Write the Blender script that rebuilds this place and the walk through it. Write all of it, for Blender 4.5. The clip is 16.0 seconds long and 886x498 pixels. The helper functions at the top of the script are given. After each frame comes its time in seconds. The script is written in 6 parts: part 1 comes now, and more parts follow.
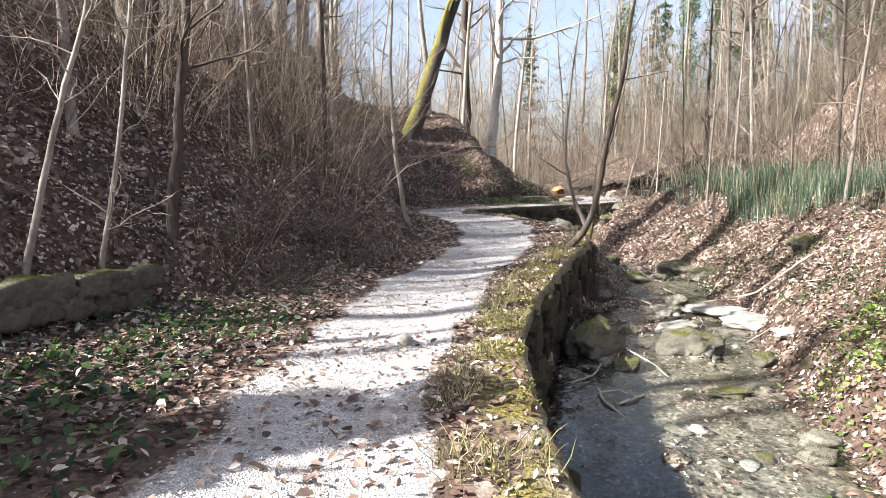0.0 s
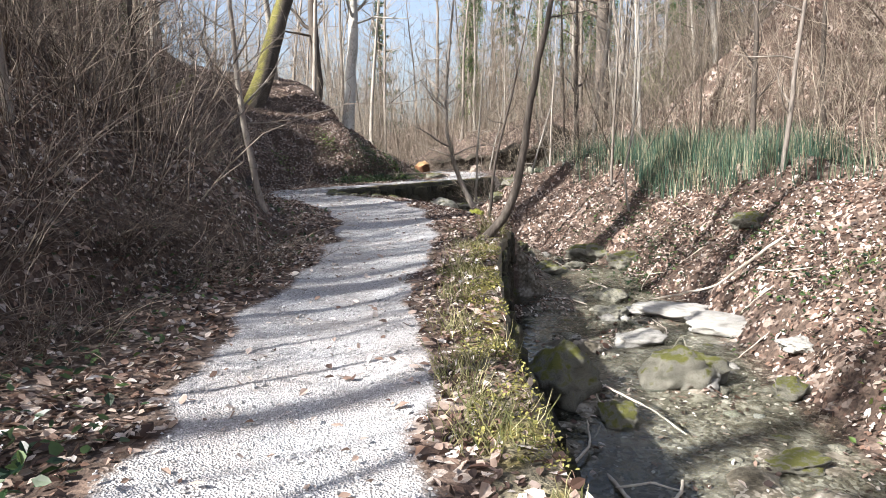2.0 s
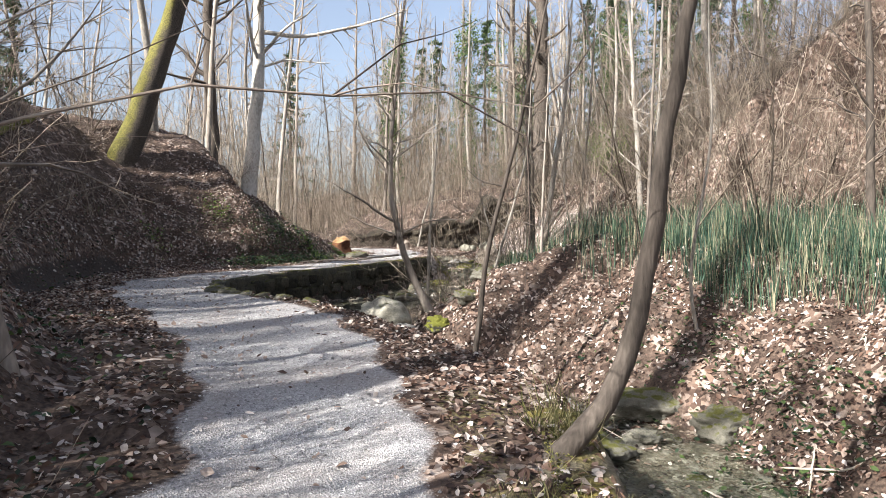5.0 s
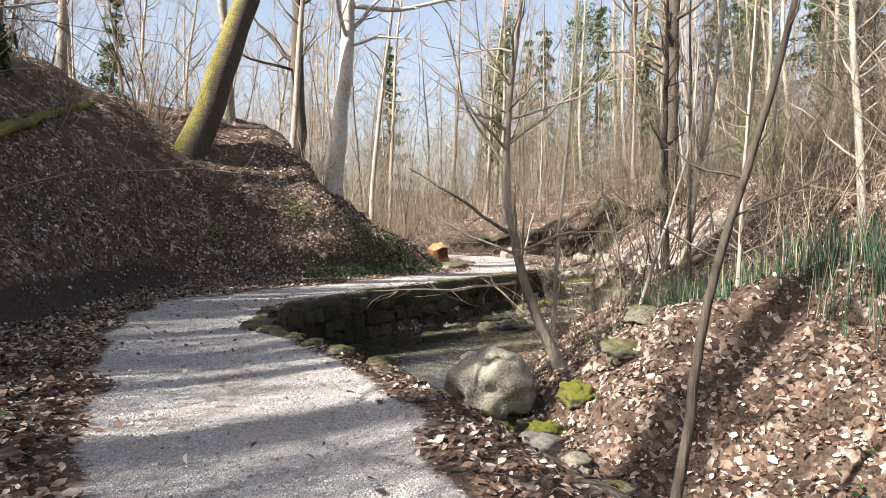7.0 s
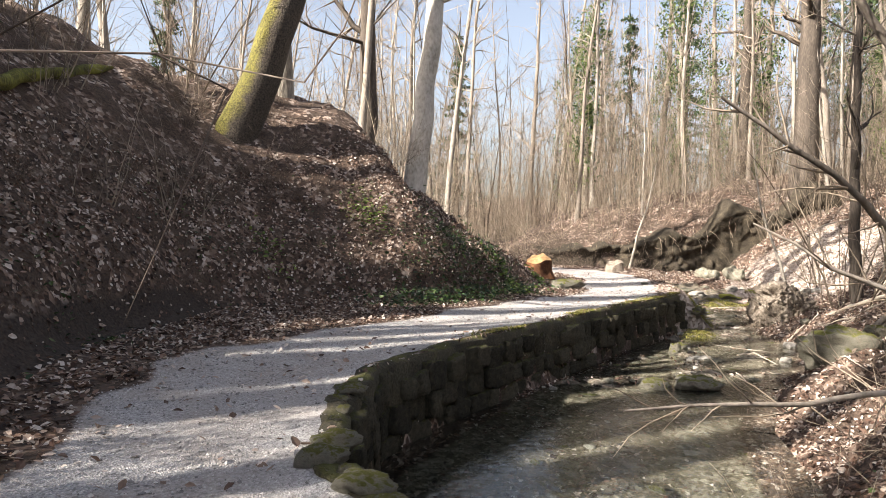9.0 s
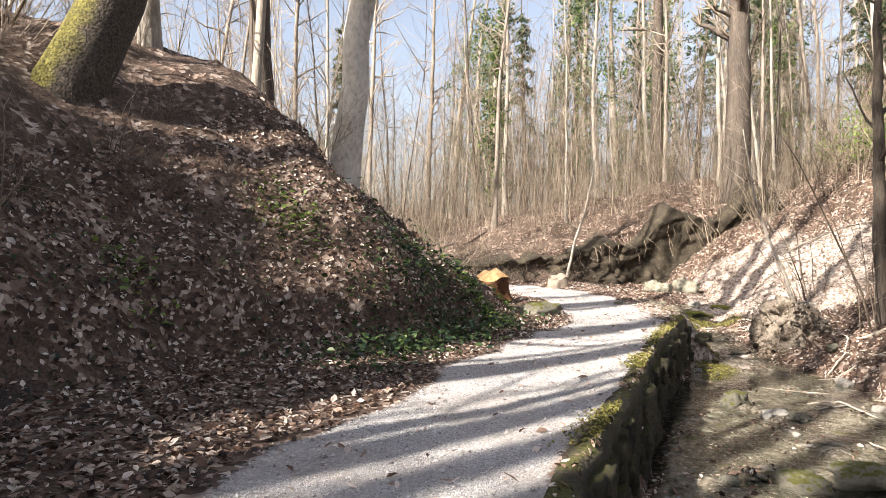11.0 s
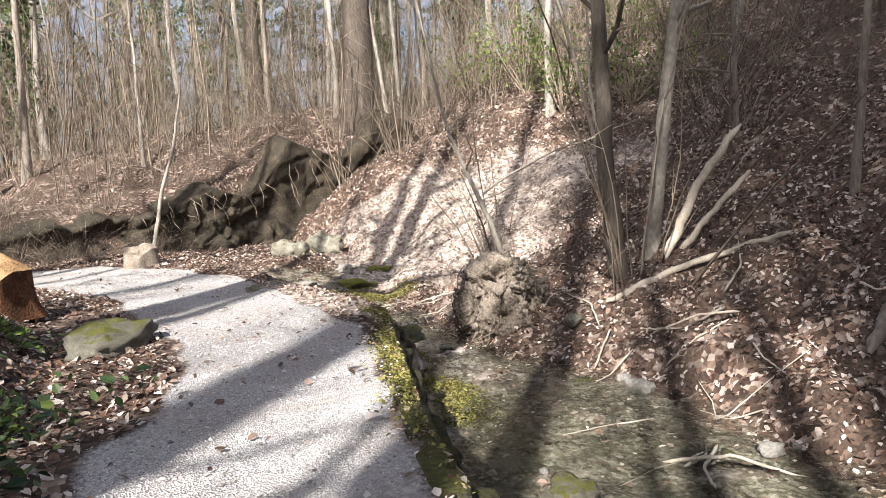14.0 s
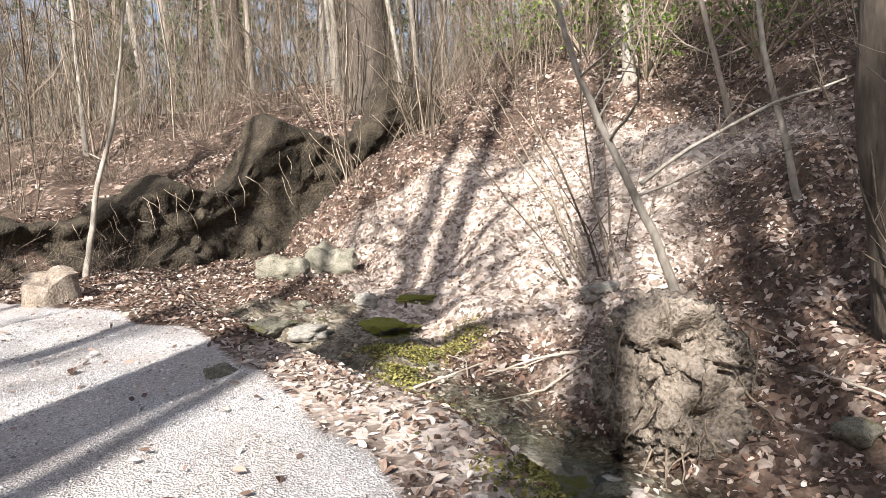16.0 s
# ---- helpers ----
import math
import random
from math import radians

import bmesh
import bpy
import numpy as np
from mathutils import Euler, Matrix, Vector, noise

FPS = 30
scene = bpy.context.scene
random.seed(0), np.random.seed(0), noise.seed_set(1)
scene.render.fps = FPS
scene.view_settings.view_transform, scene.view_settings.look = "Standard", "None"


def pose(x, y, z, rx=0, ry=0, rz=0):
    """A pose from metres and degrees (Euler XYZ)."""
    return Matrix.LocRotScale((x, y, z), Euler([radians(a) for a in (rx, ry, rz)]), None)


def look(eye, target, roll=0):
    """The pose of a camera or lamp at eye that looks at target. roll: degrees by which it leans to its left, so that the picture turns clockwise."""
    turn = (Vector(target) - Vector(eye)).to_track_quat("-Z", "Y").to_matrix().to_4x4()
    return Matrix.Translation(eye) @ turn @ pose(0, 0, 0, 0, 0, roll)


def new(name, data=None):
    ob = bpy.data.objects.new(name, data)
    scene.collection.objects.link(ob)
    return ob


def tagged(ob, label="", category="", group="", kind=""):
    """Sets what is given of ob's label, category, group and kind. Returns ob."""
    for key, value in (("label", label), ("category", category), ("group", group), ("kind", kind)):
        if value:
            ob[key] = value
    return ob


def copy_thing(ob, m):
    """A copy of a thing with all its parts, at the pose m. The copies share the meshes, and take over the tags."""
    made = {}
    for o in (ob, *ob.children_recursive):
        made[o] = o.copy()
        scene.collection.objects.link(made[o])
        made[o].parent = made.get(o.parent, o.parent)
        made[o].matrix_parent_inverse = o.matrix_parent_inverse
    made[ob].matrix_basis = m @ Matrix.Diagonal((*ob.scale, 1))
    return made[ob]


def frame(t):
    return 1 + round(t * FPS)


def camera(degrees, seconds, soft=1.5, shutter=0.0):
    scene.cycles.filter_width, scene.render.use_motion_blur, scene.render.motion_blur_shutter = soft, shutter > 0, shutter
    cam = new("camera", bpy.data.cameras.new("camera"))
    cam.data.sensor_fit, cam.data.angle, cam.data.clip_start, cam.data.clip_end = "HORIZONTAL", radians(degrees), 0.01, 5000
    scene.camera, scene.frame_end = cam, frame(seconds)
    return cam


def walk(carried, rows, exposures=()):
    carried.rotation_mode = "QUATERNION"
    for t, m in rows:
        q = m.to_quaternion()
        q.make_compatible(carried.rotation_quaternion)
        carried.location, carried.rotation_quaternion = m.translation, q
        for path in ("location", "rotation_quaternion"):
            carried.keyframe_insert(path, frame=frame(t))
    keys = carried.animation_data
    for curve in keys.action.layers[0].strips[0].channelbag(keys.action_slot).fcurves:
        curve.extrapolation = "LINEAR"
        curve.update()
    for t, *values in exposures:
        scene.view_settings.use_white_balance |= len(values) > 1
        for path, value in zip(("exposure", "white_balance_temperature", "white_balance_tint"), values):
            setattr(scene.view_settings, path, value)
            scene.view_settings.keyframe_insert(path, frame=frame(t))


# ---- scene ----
cam = camera(67.0, 16.0, soft=0.6)
PATH = [
    (0, (0.0, 0.0, 1.5), (0.0, 1.991, 1.308), 0.0),
    (0.5, (-0.182, 0.892, 1.46), (-0.046, 2.877, 1.255), -0.2),
    (1, (-0.373, 1.873, 1.393), (-0.125, 3.836, 1.099), -0.5),
    (1.5, (-0.491, 2.827, 1.429), (-0.182, 4.779, 1.118), -0.6),
    (2, (-0.437, 3.806, 1.435), (0.006, 5.738, 1.172), -1.0),
    (2.5, (-0.391, 4.799, 1.404), (0.119, 6.723, 1.222), -1.1),
    (3, (-0.4, 5.818, 1.443), (0.124, 7.74, 1.299), -1.1),
    (3.5, (-0.482, 7.114, 1.418), (0.043, 9.043, 1.32), -1.1),
    (4, (-0.382, 8.436, 1.474), (0.241, 10.335, 1.368), -1.4),
    (6.5, (1.504, 13.526, 1.794), (2.237, 15.387, 1.818), -0.1),
    (7, (1.47, 14.85, 1.839), (1.898, 16.803, 1.788), 0.9),
    (7.5, (1.511, 16.279, 1.911), (1.812, 18.256, 1.854), 1.2),
    (8, (1.497, 17.65, 1.906), (1.743, 19.634, 1.849), 1.3),
    (10.5, (0.241, 24.271, 1.953), (0.723, 26.212, 1.951), 1.5),
    (11, (0.251, 25.632, 1.897), (0.909, 27.521, 1.898), 0.8),
    (11.5, (0.525, 26.961, 1.917), (1.519, 28.696, 1.919), -0.5),
    (12, (1.039, 28.073, 1.908), (2.359, 29.576, 1.9), -1.7),
    (12.5, (1.817, 29.154, 1.899), (3.396, 30.381, 1.869), -2.7),
    (13, (2.475, 30.147, 1.914), (4.089, 31.327, 1.883), -2.9),
    (13.5, (3.166, 31.155, 1.904), (4.765, 32.344, 1.744), -2.9),
    (14, (3.839, 32.058, 1.917), (5.435, 33.25, 1.747), -2.9),
    (14.5, (4.688, 33.108, 1.882), (6.294, 34.287, 1.705), -3.0),
    (15, (5.526, 34.134, 1.923), (7.145, 35.293, 1.742), -3.2),
    (15.5, (6.378, 35.127, 1.887), (8.003, 36.278, 1.71), -3.2),
    (16, (7.172, 36.116, 1.902), (8.792, 37.276, 1.725), -3.2),
]
walk(cam, [(t, look(eye, target, roll)) for t, eye, target, roll in PATH], exposures=[(0, 1.9, 6350, 12), (2, 1.68, 6150, 11), (5, 1.6, 6300, 11), (8, 1.82, 6900, 12), (10.5, 1.86, 6950, 13), (13, 1.55, 6600, 12), (16, 1.42, 6450, 12)])

# ---- light ----
SUN_AZ, SUN_EL = radians(250), radians(37)
world = bpy.data.worlds.new("sky")
scene.world = world
world.use_nodes = True
wn = world.node_tree.nodes
sky = wn.new("ShaderNodeTexSky")
sky.sky_type, sky.sun_disc = "NISHITA", False
sky.sun_elevation, sky.sun_rotation = SUN_EL, SUN_AZ
sky.air_density, sky.dust_density = 1.0, 3.2
wn["Background"].inputs["Strength"].default_value = 0.08
haze = wn.new("ShaderNodeHueSaturation")
haze.inputs["Saturation"].default_value = 0.75
world.node_tree.links.new(sky.outputs[0], haze.inputs["Color"])
world.node_tree.links.new(haze.outputs[0], wn["Background"].inputs["Color"])
sun_data = bpy.data.lights.new("sun", "SUN")
sun_data.energy, sun_data.angle, sun_data.color = 5.0, radians(0.6), (1.0, 0.95, 0.88)
sun = new("sun", sun_data)
sun_way = Vector((math.sin(SUN_AZ) * math.cos(SUN_EL), math.cos(SUN_AZ) * math.cos(SUN_EL), math.sin(SUN_EL)))
sun.matrix_world = look(sun_way * 60, (0, 0, 0))


# ---- materials ----
def shader(name):
    """A new node material: the material, its node maker, its linker and its surface node."""
    m = bpy.data.materials.new(name)
    m.use_nodes = True
    tree = m.node_tree
    return m, tree.nodes.new, tree.links.new, tree.nodes["Principled BSDF"]


def rough_stuff(name, stops, scale=6.0, fine=60.0, rough=0.9, bump=0.4, dist=0.02, spec=0.3, moss=None, stretch=(1, 1, 1), island=0.0, rand=0.0, moss_at=0.55):
    """Weathered natural surface: colour from two scales of noise, relief, and a moss cover on what faces up."""
    m, add, link, bsdf = shader(name)
    co = add("ShaderNodeTexCoord")
    mp = add("ShaderNodeMapping")
    mp.inputs["Scale"].default_value = stretch
    link(co.outputs["Object"], mp.inputs["Vector"])
    big, small = add("ShaderNodeTexNoise"), add("ShaderNodeTexNoise")
    for n, s, d in ((big, scale, 4), (small, fine, 6)):
        n.inputs["Scale"].default_value, n.inputs["Detail"].default_value = s, d
        link(mp.outputs[0], n.inputs["Vector"])
    mix = add("ShaderNodeMix")
    mix.inputs[0].default_value = 0.5
    link(big.outputs["Fac"], mix.inputs[2])
    link(small.outputs["Fac"], mix.inputs[3])
    fac = mix.outputs[0]
    for amount, kind in ((island, "island"), (rand, "object")):
        if amount:
            src = add("ShaderNodeNewGeometry").outputs["Random Per Island"] if kind == "island" else add("ShaderNodeObjectInfo").outputs["Random"]
            ma = add("ShaderNodeMath")
            ma.operation = "MULTIPLY_ADD"
            ma.inputs[1].default_value = amount
            link(src, ma.inputs[0])
            sub = add("ShaderNodeMath")
            sub.operation = "SUBTRACT"
            sub.inputs[1].default_value = amount / 2
            link(fac, sub.inputs[0])
            link(sub.outputs[0], ma.inputs[2])
            fac = ma.outputs[0]
    cr = add("ShaderNodeValToRGB")
    while len(cr.color_ramp.elements) < len(stops):
        cr.color_ramp.elements.new(0.5)
    for e, (p, c) in zip(cr.color_ramp.elements, stops):
        e.position, e.color = p, (*c, 1)
    link(fac, cr.inputs[0])
    colour = cr.outputs[0]
    if moss:
        g, sx = add("ShaderNodeNewGeometry"), add("ShaderNodeSeparateXYZ")
        link(g.outputs["Normal"], sx.inputs[0])
        up = add("ShaderNodeMath")
        up.operation = "MULTIPLY_ADD"
        up.inputs[1].default_value = 0.45
        link(sx.outputs["Z"], up.inputs[0])
        link(big.outputs["Fac"], up.inputs[2])
        edge = add("ShaderNodeMapRange")
        edge.inputs["From Min"].default_value, edge.inputs["From Max"].default_value = moss_at, moss_at + 0.14
        link(up.outputs[0], edge.inputs["Value"])
        mr = add("ShaderNodeValToRGB")
        mr.color_ramp.elements[0].position, mr.color_ramp.elements[0].color = 0.3, (*[v * 0.45 for v in moss], 1)
        mr.color_ramp.elements[1].position, mr.color_ramp.elements[1].color = 0.7, (*moss, 1)
        link(small.outputs["Fac"], mr.inputs[0])
        mm = add("ShaderNodeMix")
        mm.data_type = "RGBA"
        link(edge.outputs[0], mm.inputs[0])
        link(colour, mm.inputs[6])
        link(mr.outputs[0], mm.inputs[7])
        colour = mm.outputs[2]
    link(colour, bsdf.inputs["Base Color"])
    bsdf.inputs["Roughness"].default_value = rough
    bsdf.inputs["Specular IOR Level"].default_value = spec
    if bump:
        b = add("ShaderNodeBump")
        b.inputs["Strength"].default_value, b.inputs["Distance"].default_value = bump, dist
        link(small.outputs["Fac"], b.inputs["Height"])
        link(b.outputs[0], bsdf.inputs["Normal"])
    return m


def leafy(name, stops, rough=0.6, glow=0.25, fine=25.0):
    """Thin leaves that differ one from another and let some light through."""
    m, add, link, bsdf = shader(name)
    g = add("ShaderNodeNewGeometry")
    n = add("ShaderNodeTexNoise")
    n.inputs["Scale"].default_value = fine
    co = add("ShaderNodeTexCoord")
    link(co.outputs["Object"], n.inputs["Vector"])
    ma = add("ShaderNodeMath")
    ma.operation = "MULTIPLY_ADD"
    ma.inputs[1].default_value = 0.3
    link(n.outputs["Fac"], ma.inputs[0])
    sub = add("ShaderNodeMath")
    sub.operation = "SUBTRACT"
    sub.inputs[1].default_value = 0.15
    link(g.outputs["Random Per Island"], sub.inputs[0])
    link(sub.outputs[0], ma.inputs[2])
    cr = add("ShaderNodeValToRGB")
    while len(cr.color_ramp.elements) < len(stops):
        cr.color_ramp.elements.new(0.5)
    for e, (p, c) in zip(cr.color_ramp.elements, stops):
        e.position, e.color = p, (*c, 1)
    link(ma.outputs[0], cr.inputs[0])
    link(cr.outputs[0], bsdf.inputs["Base Color"])
    bsdf.inputs["Roughness"].default_value = rough
    bsdf.inputs["Specular IOR Level"].default_value = 0.35
    tr = add("ShaderNodeBsdfTranslucent")
    link(cr.outputs[0], tr.inputs["Color"])
    mix = add("ShaderNodeMixShader")
    mix.inputs[0].default_value = glow
    link(bsdf.outputs[0], mix.inputs[1])
    link(tr.outputs[0], mix.inputs[2])
    link(mix.outputs[0], m.node_tree.nodes["Material Output"].inputs["Surface"])
    return m


def ground_material():
    m, add, link, bsdf = shader("forest_ground")
    co = add("ShaderNodeTexCoord")

    def noise_at(scale, detail=5):
        n = add("ShaderNodeTexNoise")
        n.inputs["Scale"].default_value, n.inputs["Detail"].default_value = scale, detail
        link(co.outputs["Object"], n.inputs["Vector"])
        return n.outputs["Fac"]

    def cells(scale):
        v = add("ShaderNodeTexVoronoi")
        v.inputs["Scale"].default_value = scale
        link(co.outputs["Object"], v.inputs["Vector"])
        return v

    def tint(src, stops):
        r = add("ShaderNodeValToRGB")
        while len(r.color_ramp.elements) < len(stops):
            r.color_ramp.elements.new(0.5)
        for e, (p, c) in zip(r.color_ramp.elements, stops):
            e.position, e.color = p, (*c, 1)
        link(src, r.inputs[0])
        return r.outputs[0]

    def blend(f, a, b, mode="MIX"):
        x = add("ShaderNodeMix")
        x.data_type, x.blend_type = "RGBA", mode
        if isinstance(f, float):
            x.inputs[0].default_value = f
        else:
            link(f, x.inputs[0])
        link(a, x.inputs[6])
        link(b, x.inputs[7])
        return x.outputs[2]

    def mask(name, wob, lo=0.35, hi=0.65):
        a = add("ShaderNodeAttribute")
        a.attribute_name = name
        ma = add("ShaderNodeMath")
        ma.operation = "MULTIPLY_ADD"
        ma.inputs[1].default_value = 0.5
        link(wob, ma.inputs[0])
        s = add("ShaderNodeMath")
        s.operation = "SUBTRACT"
        s.inputs[1].default_value = 0.25
        link(a.outputs["Fac"], s.inputs[0])
        link(s.outputs[0], ma.inputs[2])
        r = add("ShaderNodeMapRange")
        r.inputs["From Min"].default_value, r.inputs["From Max"].default_value = lo, hi
        link(ma.outputs[0], r.inputs["Value"])
        return r.outputs[0]

    mid, fine = noise_at(2.2), noise_at(30, 8)
    leafcell = cells(13.0)
    litter = tint(leafcell.outputs["Color"], [(0.15, (0.028, 0.019, 0.015)), (0.45, (0.09, 0.058, 0.044)), (0.65, (0.22, 0.155, 0.118)), (0.88, (0.48, 0.41, 0.355))])
    soil = tint(fine, [(0.3, (0.03, 0.021, 0.016)), (0.7, (0.12, 0.085, 0.064))])
    litter = blend(tint(mid, [(0.42, (0, 0, 0)), (0.62, (1, 1, 1))]), soil, litter)
    grit = cells(75.0)
    gravel = tint(grit.outputs["Color"], [(0.1, (0.25, 0.242, 0.235)), (0.5, (0.41, 0.4, 0.395)), (0.9, (0.6, 0.59, 0.58))])
    gravel = blend(tint(noise_at(1.6), [(0.38, (0, 0, 0)), (0.62, (0.85, 0.85, 0.85))]), gravel, tint(fine, [(0.3, (0.23, 0.205, 0.185)), (0.7, (0.5, 0.465, 0.44))]))
    bedcell = cells(26.0)
    mud = tint(noise_at(5.0, 8), [(0.35, (0.035, 0.03, 0.02)), (0.5, (0.1, 0.085, 0.06)), (0.68, (0.3, 0.27, 0.225))])
    bed = tint(bedcell.outputs["Color"], [(0.1, (0.045, 0.038, 0.025)), (0.5, (0.13, 0.11, 0.08)), (0.9, (0.33, 0.3, 0.25))])
    moss = tint(fine, [(0.3, (0.045, 0.055, 0.012)), (0.6, (0.17, 0.17, 0.04)), (0.8, (0.28, 0.25, 0.08))])
    bed = blend(tint(noise_at(3.2), [(0.45, (0.15, 0.15, 0.15)), (0.62, (0.9, 0.9, 0.9))]), bed, mud)
    c = blend(mask("wet", mid), litter, bed)
    # Pale dry earth; part of its brightness is strong sun put into the colour.
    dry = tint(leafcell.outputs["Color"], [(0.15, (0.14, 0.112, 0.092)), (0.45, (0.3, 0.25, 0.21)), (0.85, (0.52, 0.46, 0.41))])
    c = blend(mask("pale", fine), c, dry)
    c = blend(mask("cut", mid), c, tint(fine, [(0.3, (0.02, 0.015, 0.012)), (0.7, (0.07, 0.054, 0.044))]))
    c = blend(mask("moss", fine), c, moss)
    pm = mask("path", fine)
    c = blend(pm, c, gravel)
    link(c, bsdf.inputs["Base Color"])
    bsdf.inputs["Roughness"].default_value = 0.92
    bsdf.inputs["Specular IOR Level"].default_value = 0.25
    hgt = add("ShaderNodeMath")
    hgt.operation = "ADD"
    flat = add("ShaderNodeMix")
    link(pm, flat.inputs[0])
    link(leafcell.outputs["Distance"], flat.inputs[2])
    link(grit.outputs["Distance"], flat.inputs[3])
    link(flat.outputs[0], hgt.inputs[0])
    link(fine, hgt.inputs[1])
    b = add("ShaderNodeBump")
    b.inputs["Strength"].default_value, b.inputs["Distance"].default_value = 0.6, 0.03
    link(hgt.outputs[0], b.inputs["Height"])
    link(b.outputs[0], bsdf.inputs["Normal"])
    return m


GROUND = ground_material()
GREY_BARK = rough_stuff("grey_bark", [(0.3, (0.1, 0.085, 0.07)), (0.5, (0.22, 0.19, 0.16)), (0.72, (0.36, 0.32, 0.27))], 3, 26, stretch=(1, 1, 0.25), bump=0.7, rand=0.25)
PALE_BARK = rough_stuff("pale_bark", [(0.3, (0.12, 0.105, 0.085)), (0.5, (0.27, 0.245, 0.21)), (0.7, (0.42, 0.39, 0.34))], 2.5, 18, stretch=(1, 1, 0.5), bump=0.4)
BEECH_BARK = rough_stuff("beech_bark", [(0.3, (0.22, 0.2, 0.17)), (0.5, (0.46, 0.43, 0.38)), (0.7, (0.64, 0.61, 0.56))], 2.0, 14, stretch=(1, 1, 0.6), bump=0.4)
DARK_BARK = rough_stuff("dark_bark", [(0.3, (0.03, 0.025, 0.02)), (0.55, (0.085, 0.07, 0.057)), (0.75, (0.16, 0.135, 0.11))], 4, 30, stretch=(1, 1, 0.2), bump=0.9)
TWIG = rough_stuff("twig_bark", [(0.3, (0.13, 0.1, 0.075)), (0.5, (0.26, 0.21, 0.16)), (0.72, (0.42, 0.35, 0.27))], 2, 20, bump=0, rand=0.3)
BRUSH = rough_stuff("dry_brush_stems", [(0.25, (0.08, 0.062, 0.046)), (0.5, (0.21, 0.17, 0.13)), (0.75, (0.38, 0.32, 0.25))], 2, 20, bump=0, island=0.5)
# Darker copy of BRUSH: the bank's shade put into the stem colour.
SHADED_BRUSH = rough_stuff("dark_brush_stems", [(0.25, (0.045, 0.034, 0.027)), (0.5, (0.125, 0.097, 0.077)), (0.7, (0.25, 0.2, 0.16)), (0.85, (0.4, 0.34, 0.27))], 2, 20, bump=0, island=0.55)
MOSS_BARK = rough_stuff("mossy_bark", [(0.35, (0.05, 0.045, 0.02)), (0.5, (0.13, 0.13, 0.03)), (0.62, (0.24, 0.24, 0.05))], 2.2, 30, stretch=(1, 1, 0.4), bump=0.9, dist=0.04)


def half_mossy(name):
    """Dark bark with moss on the side towards -x and a little -y."""
    m, add, link, bsdf = shader(name)
    co, g = add("ShaderNodeTexCoord"), add("ShaderNodeNewGeometry")
    n1, n2 = add("ShaderNodeTexNoise"), add("ShaderNodeTexNoise")
    for n, s in ((n1, 2.5), (n2, 28)):
        n.inputs["Scale"].default_value, n.inputs["Detail"].default_value = s, 6
        link(co.outputs["Object"], n.inputs["Vector"])
    dot = add("ShaderNodeVectorMath")
    dot.operation = "DOT_PRODUCT"
    dot.inputs[1].default_value = (-0.9, -0.35, 0.3)
    link(g.outputs["Normal"], dot.inputs[0])
    sm = add("ShaderNodeMath")
    sm.operation = "ADD"
    link(dot.outputs["Value"], sm.inputs[0])
    link(n1.outputs["Fac"], sm.inputs[1])
    edge = add("ShaderNodeMapRange")
    edge.inputs["From Min"].default_value, edge.inputs["From Max"].default_value = 0.85, 1.25
    link(sm.outputs[0], edge.inputs["Value"])
    cols = []
    for stops in (((0.03, 0.024, 0.018), (0.11, 0.09, 0.07)), ((0.06, 0.055, 0.015), (0.22, 0.2, 0.045))):
        r = add("ShaderNodeValToRGB")
        for e, p, c in zip(r.color_ramp.elements, (0.35, 0.65), stops):
            e.position, e.color = p, (*c, 1)
        link(n2.outputs["Fac"], r.inputs[0])
        cols.append(r.outputs[0])
    mx = add("ShaderNodeMix")
    mx.data_type = "RGBA"
    link(edge.outputs[0], mx.inputs[0])
    link(cols[0], mx.inputs[6])
    link(cols[1], mx.inputs[7])
    link(mx.outputs[2], bsdf.inputs["Base Color"])
    bsdf.inputs["Roughness"].default_value = 0.95
    bp = add("ShaderNodeBump")
    bp.inputs["Strength"].default_value, bp.inputs["Distance"].default_value = 0.9, 0.05
    link(n2.outputs["Fac"], bp.inputs["Height"])
    link(bp.outputs[0], bsdf.inputs["Normal"])
    return m


HALF_MOSS = half_mossy("half_mossy_bark")
DEADWOOD = rough_stuff("bleached_deadwood", [(0.3, (0.26, 0.22, 0.17)), (0.6, (0.48, 0.43, 0.36)), (0.8, (0.62, 0.57, 0.5))], 4, 40, stretch=(1, 1, 0.3))
ROCK = rough_stuff("stream_rock", [(0.36, (0.035, 0.033, 0.024)), (0.46, (0.13, 0.124, 0.095)), (0.56, (0.2, 0.19, 0.15)), (0.7, (0.32, 0.305, 0.255))], 2.6, 16, bump=0.5, dist=0.04, rand=0.15, moss=(0.13, 0.13, 0.035), moss_at=0.98)
MOSSY_ROCK = rough_stuff("mossy_rock", [(0.3, (0.08, 0.075, 0.055)), (0.5, (0.2, 0.19, 0.15)), (0.75, (0.34, 0.32, 0.27))], 3.2, 38, bump=0.9, dist=0.04, moss=(0.16, 0.16, 0.035), moss_at=0.8, rand=0.15)
PALE_ROCK = rough_stuff("pale_limestone", [(0.32, (0.12, 0.112, 0.098)), (0.5, (0.27, 0.258, 0.23)), (0.72, (0.42, 0.4, 0.365))], 4, 40, bump=0.5, rand=0.15)
BOULDER_STONE = rough_stuff("pale_mossy_boulder", [(0.34, (0.12, 0.11, 0.085)), (0.5, (0.3, 0.285, 0.23)), (0.7, (0.45, 0.43, 0.36))], 2.6, 18, bump=0.6, dist=0.04, moss=(0.15, 0.15, 0.04), moss_at=0.93)
MOSS_CUSHION = rough_stuff("deep_moss_cushion", [(0.35, (0.06, 0.06, 0.03)), (0.6, (0.2, 0.19, 0.14))], 4, 60, bump=1.0, dist=0.03, moss=(0.27, 0.28, 0.045), moss_at=0.4)
